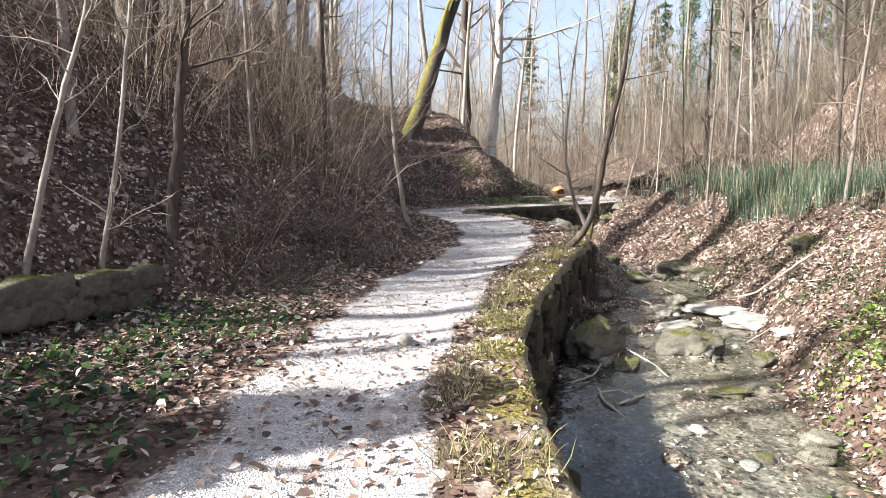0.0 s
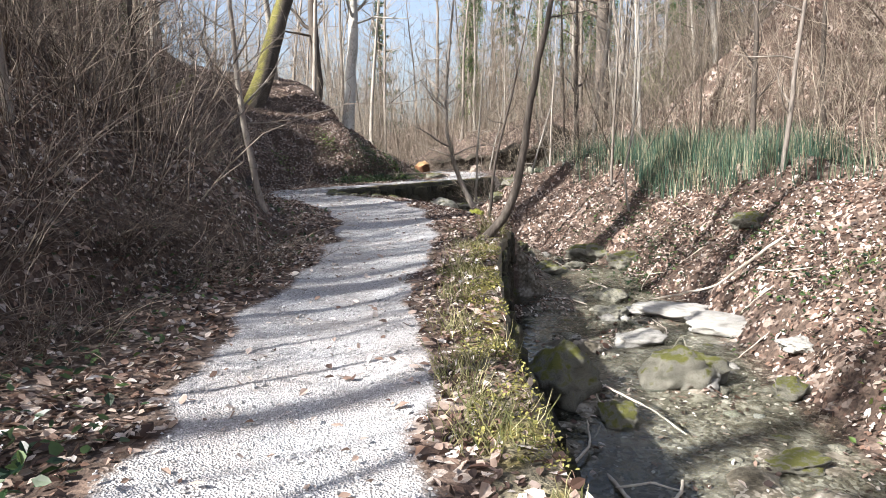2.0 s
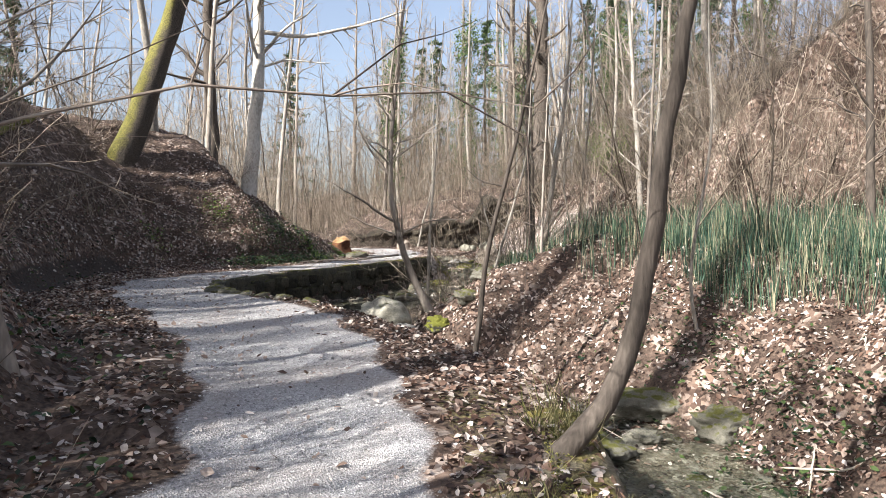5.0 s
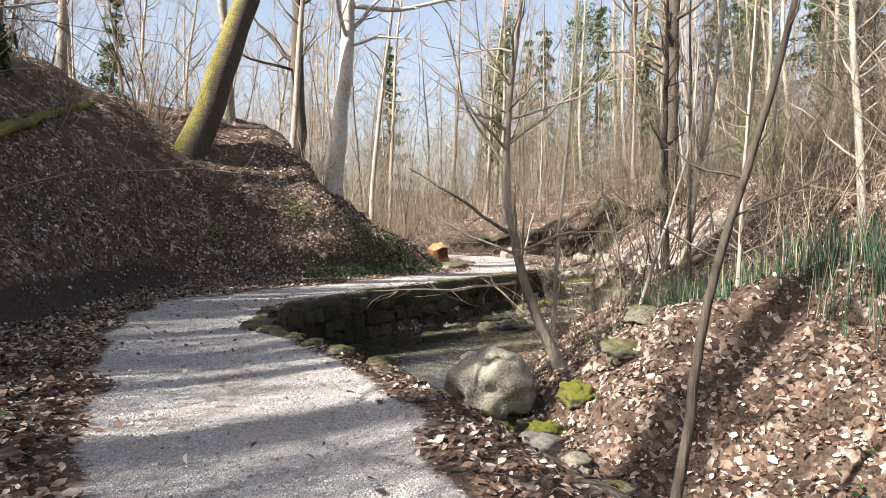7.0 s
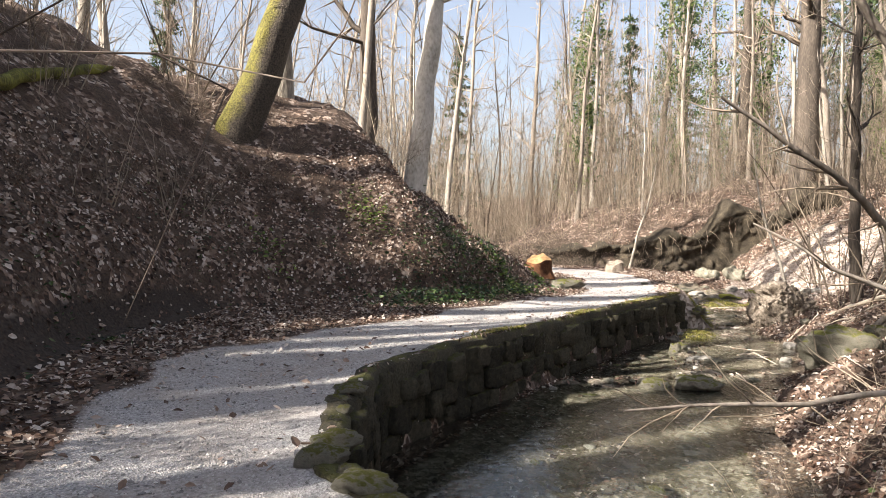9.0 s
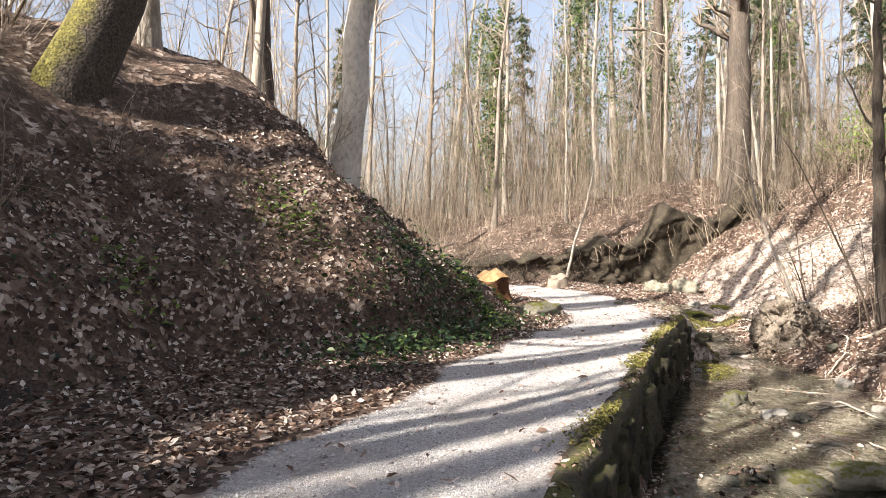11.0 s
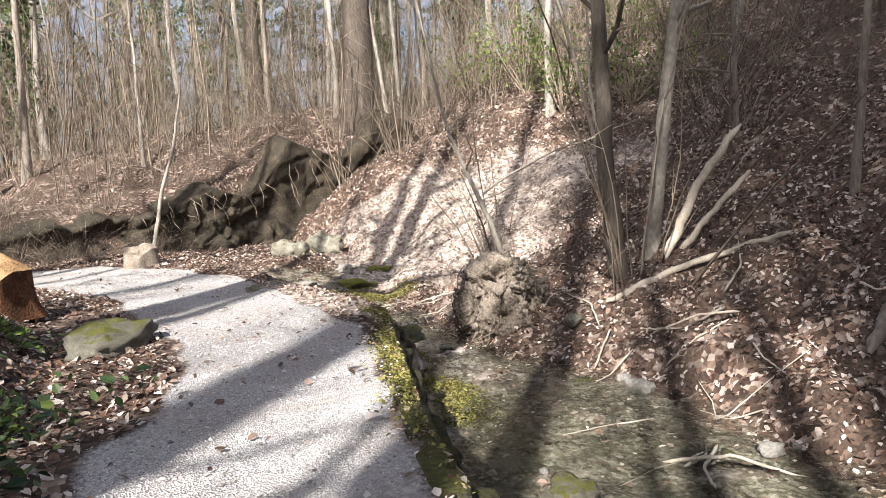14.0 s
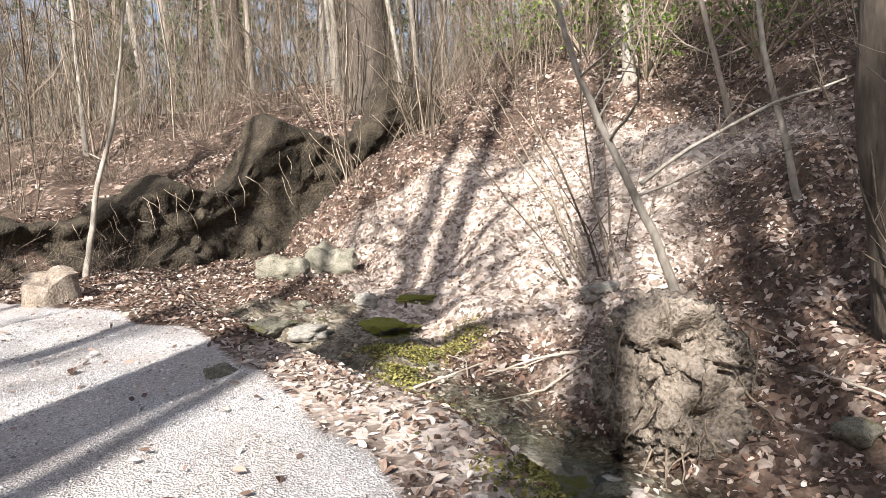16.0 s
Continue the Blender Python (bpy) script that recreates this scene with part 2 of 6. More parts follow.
# Mossy stone whose dark base tones carry the shade on the wall's face.
SHADED_WALL_STONE = rough_stuff("old_wall_stone", [(0.3, (0.02, 0.018, 0.012)), (0.5, (0.065, 0.058, 0.038)), (0.75, (0.15, 0.135, 0.095))], 3.0, 34, bump=1.0, dist=0.04, moss=(0.1, 0.1, 0.028), moss_at=0.8, rand=0.25)
COPING = rough_stuff("mossy_coping", [(0.32, (0.06, 0.052, 0.035)), (0.48, (0.17, 0.148, 0.1)), (0.68, (0.34, 0.3, 0.22))], 1.9, 32, bump=1.0, dist=0.04, moss=(0.19, 0.155, 0.04), moss_at=0.84)
GRIT = rough_stuff("path_grit", [(0.15, (0.17, 0.163, 0.157)), (0.5, (0.38, 0.37, 0.36)), (0.85, (0.6, 0.59, 0.575))], 3, 50, bump=0, island=0.8)
DEAD_LEAF = leafy("dead_leaves", [(0.08, (0.032, 0.02, 0.016)), (0.38, (0.105, 0.06, 0.042)), (0.6, (0.23, 0.145, 0.105)), (0.8, (0.42, 0.335, 0.275)), (0.96, (0.68, 0.62, 0.56))])
# Bleached leaves, paled further so that the colour carries sunlight.
BLEACHED_SUNLIT_LEAF = leafy("bleached_leaves", [(0.08, (0.085, 0.052, 0.04)), (0.35, (0.24, 0.165, 0.125)), (0.65, (0.44, 0.345, 0.285)), (0.95, (0.7, 0.63, 0.57))])
GREEN_LEAF = leafy("green_leaves", [(0.1, (0.01, 0.025, 0.012)), (0.5, (0.03, 0.06, 0.022)), (0.9, (0.085, 0.13, 0.04))], 0.4, 0.3)
BRIGHT_LEAF = leafy("fresh_green_leaves", [(0.1, (0.05, 0.09, 0.02)), (0.5, (0.12, 0.19, 0.04)), (0.9, (0.24, 0.32, 0.08))], 0.45, 0.35)
IVY = leafy("ivy_leaves", [(0.1, (0.02, 0.045, 0.015)), (0.5, (0.06, 0.11, 0.03)), (0.9, (0.17, 0.22, 0.07))], 0.4, 0.3)
NEEDLES = leafy("spruce_needles", [(0.1, (0.02, 0.04, 0.018)), (0.5, (0.045, 0.075, 0.03)), (0.9, (0.1, 0.14, 0.06))], 0.6, 0.2)
HORSETAIL = leafy("horsetail_stems", [(0.1, (0.02, 0.045, 0.032)), (0.45, (0.042, 0.085, 0.055)), (0.72, (0.1, 0.14, 0.08)), (0.92, (0.3, 0.27, 0.18))], 0.5, 0.1)
DRY_GRASS = leafy("dry_grass", [(0.1, (0.08, 0.09, 0.03)), (0.5, (0.19, 0.185, 0.075)), (0.9, (0.38, 0.34, 0.19))], 0.7, 0.3)
MOSS_TUFT = leafy("moss_tufts", [(0.1, (0.065, 0.066, 0.018)), (0.5, (0.18, 0.17, 0.045)), (0.9, (0.34, 0.31, 0.1))], 0.8, 0.2)
CUT_WOOD = rough_stuff("fresh_cut_wood", [(0.32, (0.12, 0.07, 0.035)), (0.48, (0.31, 0.185, 0.085)), (0.7, (0.52, 0.37, 0.21))], 4, 40, bump=0.9, dist=0.03)
RED_WOOD = rough_stuff("wet_red_wood", [(0.32, (0.03, 0.013, 0.007)), (0.5, (0.1, 0.042, 0.018)), (0.7, (0.19, 0.09, 0.04))], 5, 40, bump=0.9, dist=0.03)
PALE_CUT = rough_stuff("dry_cut_wood", [(0.33, (0.06, 0.047, 0.036)), (0.5, (0.23, 0.19, 0.15)), (0.7, (0.42, 0.37, 0.32))], 5, 36, bump=0.9, dist=0.03)
EARTH = rough_stuff("bare_earth", [(0.36, (0.05, 0.04, 0.03)), (0.5, (0.2, 0.168, 0.135)), (0.72, (0.38, 0.335, 0.28))], 3, 26, bump=1.0, dist=0.06)
# Dark mossy earth, with the shadow on the bank's front put into its tones.
SHADED_EARTH = rough_stuff("dark_mossy_earth", [(0.3, (0.014, 0.012, 0.008)), (0.5, (0.045, 0.037, 0.026)), (0.72, (0.12, 0.098, 0.068))], 3, 24, bump=1.0, dist=0.08, moss=(0.06, 0.06, 0.02), moss_at=1.02)


def water_material():
    m, add, link, bsdf = shader("stream_water")
    bsdf.inputs["Base Color"].default_value = (0.4, 0.46, 0.44, 1)
    bsdf.inputs["Transmission Weight"].default_value = 1.0
    bsdf.inputs["Roughness"].default_value = 0.03
    bsdf.inputs["IOR"].default_value = 1.33
    n = add("ShaderNodeTexNoise")
    n.inputs["Scale"].default_value, n.inputs["Detail"].default_value = 7.0, 3
    co = add("ShaderNodeTexCoord")
    link(co.outputs["Object"], n.inputs["Vector"])
    b = add("ShaderNodeBump")
    b.inputs["Strength"].default_value, b.inputs["Distance"].default_value = 0.35, 0.03
    link(n.outputs["Fac"], b.inputs["Height"])
    link(b.outputs[0], bsdf.inputs["Normal"])
    return m


WATER = water_material()

# ---- plan of the valley: lines that run up the stream ----
# outer edge of the path: x, y, height of the path, height of the water, walled (1) or open (0)
EDGE = np.array([
    (0.8, -8, -0.05, -1.3, 1), (0.75, 0, -0.05, -1.25, 1), (0.63, 4.4, -0.03, -1.22, 1), (0.75, 6.5, 0, -1.2, 1), (1.15, 8.5, 0, -1.2, 1),
    (2.0, 11.5, 0.03, -1.18, 1), (2.65, 13.5, 0.1, -1.15, 1), (3.3, 15, 0.2, -1.1, 0.6), (3.3, 16.5, 0.28, -1.0, 0), (2.9, 18.5, 0.38, -0.85, 0),
    (2.6, 20.3, 0.43, -0.68, 0), (2.35, 21.6, 0.45, -0.58, 0.3), (2.1, 22.3, 0.45, -0.55, 1), (1.55, 23.5, 0.45, -0.55, 1), (0.95, 24.6, 0.45, -0.55, 1)])
EDGE = np.vstack([EDGE, [
    (1.0, 26, 0.45, -0.55, 1), (1.3, 27.6, 0.45, -0.55, 1), (2.5, 29.4, 0.45, -0.55, 1), (4.8, 32, 0.45, -0.55, 1), (7.2, 34.8, 0.45, -0.55, 1),
    (9.0, 36.6, 0.46, -0.52, 1), (10.0, 37.6, 0.48, -0.5, 0.8), (10.6, 38.8, 0.5, -0.42, 0), (11.2, 41, 0.55, -0.2, 0), (12, 43.5, 0.6, 0.1, 0),
    (13, 46, 0.65, 0.5, 0), (14, 50, 0.7, 0.7, 0), (15, 60, 0.9, 0.9, 0), (16, 120, 2, 2, 0)]])
# foot of the bank beside the path: x, y, steepness, height of the steep part, slope above
FOOT = np.array([
    (-4.5, -8, 0.8, 7, 0.35), (-4.3, 2, 0.85, 7, 0.35), (-3.9, 6, 0.88, 7, 0.35), (-3.5, 7.2, 0.88, 7, 0.35), (-2.7, 8.7, 0.88, 7, 0.35), (-1.9, 10.6, 0.85, 7, 0.35),
    (-1.2, 12.6, 0.85, 6.5, 0.35), (-0.5, 15, 0.78, 5.5, 0.3), (-0.2, 17.2, 0.66, 4.5, 0.3), (-0.9, 19.6, 0.64, 4.5, 0.3), (-1.9, 22.6, 0.8, 5.5, 0.3)])
FOOT = np.vstack([FOOT, [
    (-2.2, 25, 1.05, 6.6, 0.3), (-2.05, 27, 1.1, 6.6, 0.3), (-1.8, 30, 1.15, 6.4, 0.3), (-1.1, 32.4, 1.15, 6.0, 0.25), (0.2, 33.9, 1.1, 5.2, 0.2), (2.1, 34.5, 1.12, 5.0, 0.2),
    (3.7, 35.1, 1.08, 4.1, 0.2), (5.4, 36.7, 0.95, 2.9, 0.2), (7.4, 39.8, 0.6, 1.4, 0.15), (8.2, 42, 0.5, 1.2, 0.12), (7.6, 44.2, 0.5, 1, 0.1),
    (4, 46, 0.4, 1, 0.08), (-6, 48.5, 0.4, 1, 0.06), (-60, 56, 0.3, 2, 0.06)]])
# foot of the far bank across the stream: x, y, steepness, height of the first rise, slope of the shelf, its width, slope above
FAR = np.array([
    (3.3, -8, 0.75, 1.6, 0.3, 4, 0.6), (3.3, 2, 0.75, 1.6, 0.3, 4, 0.6), (3.6, 5.4, 0.75, 1.7, 0.25, 4, 0.6), (4.7, 9.7, 0.75, 1.8, 0.2, 4, 0.6), (5.8, 13, 0.75, 1.9, 0.15, 5, 0.6),
    (6.4, 17, 0.7, 2.2, 0.16, 6, 0.6), (5.5, 20, 0.65, 1.9, 0.16, 7, 0.6), (4.4, 21.6, 0.7, 1.6, 0.14, 8, 0.6), (4.3, 23.4, 0.75, 1.4, 0.14, 8, 0.6)])
FAR = np.vstack([FAR, [
    (4.9, 25.6, 0.6, 1.2, 0.16, 7, 0.6), (6.2, 28.5, 0.5, 1.0, 0.3, 4, 0.7), (8, 31, 0.5, 1.4, 0.6, 2, 0.8), (10, 32.7, 0.55, 1.8, 0.65, 3, 0.8), (11.6, 35.2, 0.6, 2.0, 0.62, 4, 0.8),
    (12.0, 37.2, 0.32, 0.7, 0.6, 4, 0.8), (12.7, 39.2, 0.3, 0.7, 0.6, 4, 0.8), (14, 41.4, 0.3, 0.7, 0.6, 4, 0.75), (15.8, 43.4, 0.5, 1.2, 0.6, 4, 0.7), (17.2, 47, 0.9, 2.2, 0.5, 4, 0.6),
    (18, 52, 0.6, 2.2, 0.4, 5, 0.5), (20, 60, 0.3, 2, 0.3, 5, 0.4), (24, 120, 0.2, 2, 0.2, 5, 0.3)]])
# inner edge of the gravel, beside the bank, and its outer edge
GRAVEL_IN = np.array([(-1.45, -8), (-1.45, 0), (-1.43, 4.8), (-1.3, 7), (-1.1, 9.1), (-0.45, 12), (0.1, 14), (0.5, 16.5), (0.3, 19), (-0.1, 20.8), (-0.8, 23.5), (-1.1, 26.5), (-0.9, 28.5),
                      (0.5, 30.2), (1.75, 31.5), (3.0, 33.3), (5.0, 35.3), (6.9, 37.1), (7.5, 38.2), (8.2, 40.2), (9.0, 42.8), (8.9, 44.6), (7, 46.3), (3, 47.5), (-6, 49.6), (-60, 57)])
GRAVEL_OUT = np.array([(-0.1, -8), (-0.1, 4), (0.1, 6.5), (0.4, 8.7), (1.1, 12), (1.6, 13.6), (2.1, 16), (2.4, 18), (2.3, 20), (2.05, 21.8), (1.3, 23.8), (0.85, 25), (0.95, 26.2), (1.2, 27.7),
                       (2.4, 29.5), (4.6, 32), (7.0, 34.8), (8.8, 36.7), (9.7, 38.5), (10.4, 40.2), (11.0, 41.6), (11.5, 44.8), (11.1, 47), (9, 48.5), (5, 49.6), (-6, 52), (-60, 60)])
# foot of the undercut bank that closes the valley: x, y, height of its face
HEAD = np.array([(-8, 53, 0), (6, 51.2, 0.1), (9, 50.3, 0.5), (12, 49.7, 0.8), (15, 49.3, 1.3), (17, 48.9, 2.0), (19, 48.0, 2.8), (21.5, 46.4, 3.2)])


def beside(line, x, y):
    """Signed distance to a line (positive on its right) and the line's values at the nearest place."""
    best, side = np.full(x.shape, 1e9), np.zeros(x.shape)
    vals = np.zeros((line.shape[1] - 2, *x.shape))
    for a, b in zip(line[:-1], line[1:]):
        d = b[:2] - a[:2]
        f = np.clip(((x - a[0]) * d[0] + (y - a[1]) * d[1]) / (d @ d), 0, 1)
        ex, ey = x - a[0] - f * d[0], y - a[1] - f * d[1]
        r = np.hypot(ex, ey)
        near = r < best
        best = np.where(near, r, best)
        side = np.where(near, np.sign(d[1] * ex - d[0] * ey), side)
        for k in range(len(vals)):
            vals[k] = np.where(near, a[2 + k] + f * (b[2 + k] - a[2 + k]), vals[k])
    return best * np.where(side == 0, 1, side), vals


def wave(x, y, scale, seed=0):
    """Cheap smooth noise from sines, about -1 to 1."""
    rng = np.random.default_rng(seed)
    out = np.zeros(np.shape(x))
    for k in range(7):
        a, ph, f = rng.uniform(0, 6.28), rng.uniform(0, 6.28), scale * rng.uniform(0.6, 1.9)
        out = out + np.sin((np.cos(a) * x + np.sin(a) * y) * f + ph + 1.3 * np.sin((np.sin(a) * x - np.cos(a) * y) * f * 0.7 + ph * 2))
    return out / 3.2


def step(v, lo, hi):
    f = np.clip((v - lo) / (hi - lo), 0, 1)
    return f * f * (3 - 2 * f)


def land(x, y):
    """Height of the ground and the masks of gravel, stream bed and moss."""
    x, y = np.asarray(x, float), np.asarray(y, float)
    de, (zp, zw, walled) = beside(EDGE, x, y)
    df, (steep, tall, above) = beside(FOOT, x, y)
    dq, (s1, h1, s2, w2, s3) = beside(FAR, x, y)
    df = -df + 0.12 * wave(x, y, 1.4, 1)
    rough = wave(x, y, 2.3, 2)
    tiny = wave(x, y, 9.0, 3)
    z = zp + 0.012 * rough
    # bank beside the path
    run = tall / steep
    face, crest = steep * df, tall + above * (df - run)
    mix = np.clip(0.5 + 0.5 * (crest - face) / 1.8, 0, 1)
    bank = crest * (1 - mix) + face * mix - 1.8 * mix * (1 - mix)
    bank = np.where(df > run + 25, tall + above * 25 + 0.1 * (df - run - 25), bank)
    bank = bank * step(df, -0.1, 0.9)
    z = z + np.where(df > 0, bank + (0.1 * rough + 0.035 * tiny) * step(df, 0, 1.5), 0)
    strip = step(df, -1.2, 0)
    z = z + strip * (0.04 + 0.03 * rough + 0.015 * tiny) * (df < 0)
    # stream bed beyond the edge
    bed = zw - 0.06 + 0.07 * wave(x, y, 2.6, 5) + 0.045 * wave(x, y, 7.5, 6)
    bed = bed - 0.4 * step(y, 23.4, 24.6) * step(-y, -31, -28.5)
    drop = np.where(walled > 0.5, 0.14, 1.0 + 1.7 * np.clip(1 - np.abs(y - 18.6) / 3.4, 0, 1))
    fall = step(de, -0.02, drop)
    chan = z * (1 - fall) + bed * fall
    z = np.where(de > 0, chan, z)
    # far bank
    r1 = h1 / s1
    up = np.where(dq < r1, s1 * dq, np.where(dq < r1 + w2, h1 + s2 * (dq - r1), h1 + s2 * w2 + s3 * (dq - r1 - w2)))
    top = r1 + w2 + 16
    up = np.where(dq > top, h1 + s2 * w2 + s3 * 16 + 0.15 * (dq - top), up)
    up = up * step(dq, -0.1, 0.7)
    z = np.where((dq > 0) & (de > 0), z + up + (0.12 * rough + 0.04 * tiny) * step(dq, 0, 1), z)
    # terrace behind the undercut bank
    dh, (face,) = beside(HEAD, x, y)
    dh = -dh + 0.15 * rough
    terrace = zp + face * step(dh, 0.0, 0.4) + np.minimum(face, 1) * 0.3 * np.clip(dh, 0, 6)
    z = np.where((dh > 0) & (x < 24), np.maximum(z, terrace + 0.08 * rough * step(dh, 0.3, 1.5)), z)
    reach = np.hypot(x - 8, y - 24)
    z = z * (1 - step(reach, 55, 140)) + np.minimum(z, 9 + 3 * wave(x, y, 0.03, 12)) * step(reach, 55, 140)
    din, _ = beside(GRAVEL_IN, x, y)
    dout, _ = beside(GRAVEL_OUT, x, y)
    wob = 0.12 * wave(x, y, 2.6, 8)
    path = step(din + wob, -0.18, 0.2) * step(-dout + wob, -0.18, 0.2)
    z = z - 0.035 * path * np.sin(np.clip(din / np.maximum(din - dout, 0.3), 0, 1) * 3.1416) + 0.008 * path * wave(x, y, 12, 9)
    wet = step(de, 0.1, 0.5) * step(-dq, -0.25, 0.3) * (zp - zw > 0.3)
    moss = step(dout, 0.05, 0.35) * step(-de, -0.1, 0.1) * (0.3 + 0.25 * wave(x, y, 1.7, 11)) * (y < 16)
    return z, path, wet, moss, de, df, dq


def bare_soil(x, y):
    """Masks of dry earth on the sunny slope and verge, sunlight put into its pale tone, and of dark cut earth at the
    foot of the steep bank.
    """
    _, path, wet, _, de, df, dq = land(x, y)
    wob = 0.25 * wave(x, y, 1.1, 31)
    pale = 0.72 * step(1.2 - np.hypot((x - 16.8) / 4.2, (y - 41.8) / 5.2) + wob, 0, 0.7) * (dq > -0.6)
    # Verge beside the path: sunlight on the litter put into the ground colour.
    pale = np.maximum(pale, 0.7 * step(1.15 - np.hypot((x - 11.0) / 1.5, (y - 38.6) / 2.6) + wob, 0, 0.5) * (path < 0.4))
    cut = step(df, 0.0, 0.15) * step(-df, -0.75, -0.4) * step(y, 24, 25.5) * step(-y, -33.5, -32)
    return pale, cut


def height(x, y):
    return float(land(np.array([x]), np.array([y]))[0][0])


# ---- mesh helpers ----
def mesh_from(name, verts, faces, mat, smooth=True):
    """A mesh from arrays of corners and of faces with one number of sides."""
    verts, faces = np.asarray(verts, np.float32), np.asarray(faces, np.int32)
    me = bpy.data.meshes.new(name)
    me.vertices.add(len(verts))
    me.vertices.foreach_set("co", verts.ravel())
    me.loops.add(faces.size)
    me.loops.foreach_set("vertex_index", faces.ravel())
    me.polygons.add(len(faces))
    me.polygons.foreach_set("loop_start", np.arange(0, faces.size, faces.shape[1], dtype=np.int32))
    me.polygons.foreach_set("use_smooth", np.full(len(faces), smooth))
    me.update(calc_edges=True)
    me.validate()
    me.materials.append(mat)
    return me


class Tubes:
    """Gathers tapered tubes, as quads, into one mesh."""

    def __init__(self):
        self.v, self.f, self.n = [], [], 0

    def add(self, pts, radii, sides=6):
        pts = np.asarray(pts, float)
        way = np.gradient(pts, axis=0)
        way /= np.linalg.norm(way, axis=1)[:, None] + 1e-9
        ref = np.array([1.0, 0, 0]) if abs(way[0][0]) < 0.8 else np.array([0, 1.0, 0])
        a = np.cross(way, ref)
        a /= np.linalg.norm(a, axis=1)[:, None] + 1e-9
        b = np.cross(way, a)
        ang = np.arange(sides) * 2 * np.pi / sides
        ring = pts[:, None] + np.asarray(radii)[:, None, None] * (np.cos(ang)[None, :, None] * a[:, None] + np.sin(ang)[None, :, None] * b[:, None])
        self.v.append(ring.reshape(-1, 3))
        i, j = np.meshgrid(np.arange(len(pts) - 1), np.arange(sides), indexing="ij")
        k = (j + 1) % sides
        q = np.stack([i * sides + j, i * sides + k, (i + 1) * sides + k, (i + 1) * sides + j], -1).reshape(-1, 4) + self.n
        self.f.append(q)
        self.n += len(pts) * sides
        return self

    def mesh(self, name, mat):
        return mesh_from(name, np.concatenate(self.v), np.concatenate(self.f), mat)


def part(name, me, parent, label=""):
    ob = new(name, me)
    ob.parent = parent
    return tagged(ob, label) if label else ob


def thing(name, label, category, group="", at=(0, 0, 0), turn=0.0):
    ob = new(name)
    ob.matrix_basis = pose(*at, 0, 0, turn)
    ob.empty_display_size = 0.2
    return tagged(ob, label, category, group)


LEAF_V = np.array([(0, -0.5, 0), (0.3, -0.1, 0.07), (0.2, 0.3, 0.05), (0, 0.55, 0.0), (-0.2, 0.3, 0.05), (-0.3, -0.1, 0.07)])
LEAF_F = np.array([(0, 1, 2, 3), (0, 3, 4, 5)])


def leaves(name, places, normals, sizes, mat, rng, tilt=0.35, width=(0.7, 1.3)):
    """Many single curled leaves at places, lying across the normals."""
    n = len(places)
    nor = np.asarray(normals) + rng.normal(0, tilt, (n, 3))
    nor /= np.linalg.norm(nor, axis=1)[:, None]
    ax = np.cross(nor, rng.normal(0, 1, (n, 3)))
    ax /= np.linalg.norm(ax, axis=1)[:, None] + 1e-9
    ay = np.cross(nor, ax)
    t = LEAF_V[None] * np.stack([rng.uniform(*width, n), np.ones(n), rng.uniform(-0.5, 3.2, n)], -1)[:, None]
    v = places[:, None] + np.asarray(sizes)[:, None, None] * (t[..., :1] * ax[:, None] + t[..., 1:2] * ay[:, None] + t[..., 2:] * nor[:, None])
    f = LEAF_F[None] + 6 * np.arange(n)[:, None, None]
    return mesh_from(name, v.reshape(-1, 3), f.reshape(-1, 4), mat, smooth=False)


# ---- ground ----
def spread(lo, hi, pitch, far_lo, far_hi):
    inner = np.arange(lo, hi, pitch)
    out_lo, out_hi, s = [], [], pitch
    p = lo
    while p > far_lo:
        s *= 1.16
        p -= s
        out_lo.append(p)
    p, s = inner[-1], pitch
    while p < far_hi:
        s *= 1.16
        p += s
        out_hi.append(p)
    return np.concatenate([out_lo[::-1], inner, out_hi])


def make_ground():
    gx, gy = spread(-8, 22, 0.11, -600, 600), spread(-3, 50, 0.12, -600, 800)
    x, y = np.meshgrid(gx, gy)
    z, path, wet, moss, *_ = land(x, y)
    nx, ny = len(gx), len(gy)
    i, j = np.meshgrid(np.arange(ny - 1), np.arange(nx - 1), indexing="ij")
    q = np.stack([i * nx + j, i * nx + j + 1, (i + 1) * nx + j + 1, (i + 1) * nx + j], -1).reshape(-1, 4)
    me = mesh_from("ground", np.stack([x, y, z], -1).reshape(-1, 3), q, GROUND)
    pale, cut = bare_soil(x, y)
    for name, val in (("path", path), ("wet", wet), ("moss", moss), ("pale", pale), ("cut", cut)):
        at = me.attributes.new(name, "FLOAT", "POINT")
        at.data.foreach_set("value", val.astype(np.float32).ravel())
    tagged(new("ground", me), "leaf-covered forest ground with a pale gravel path along a stream", "ground", kind="structure")


make_ground()


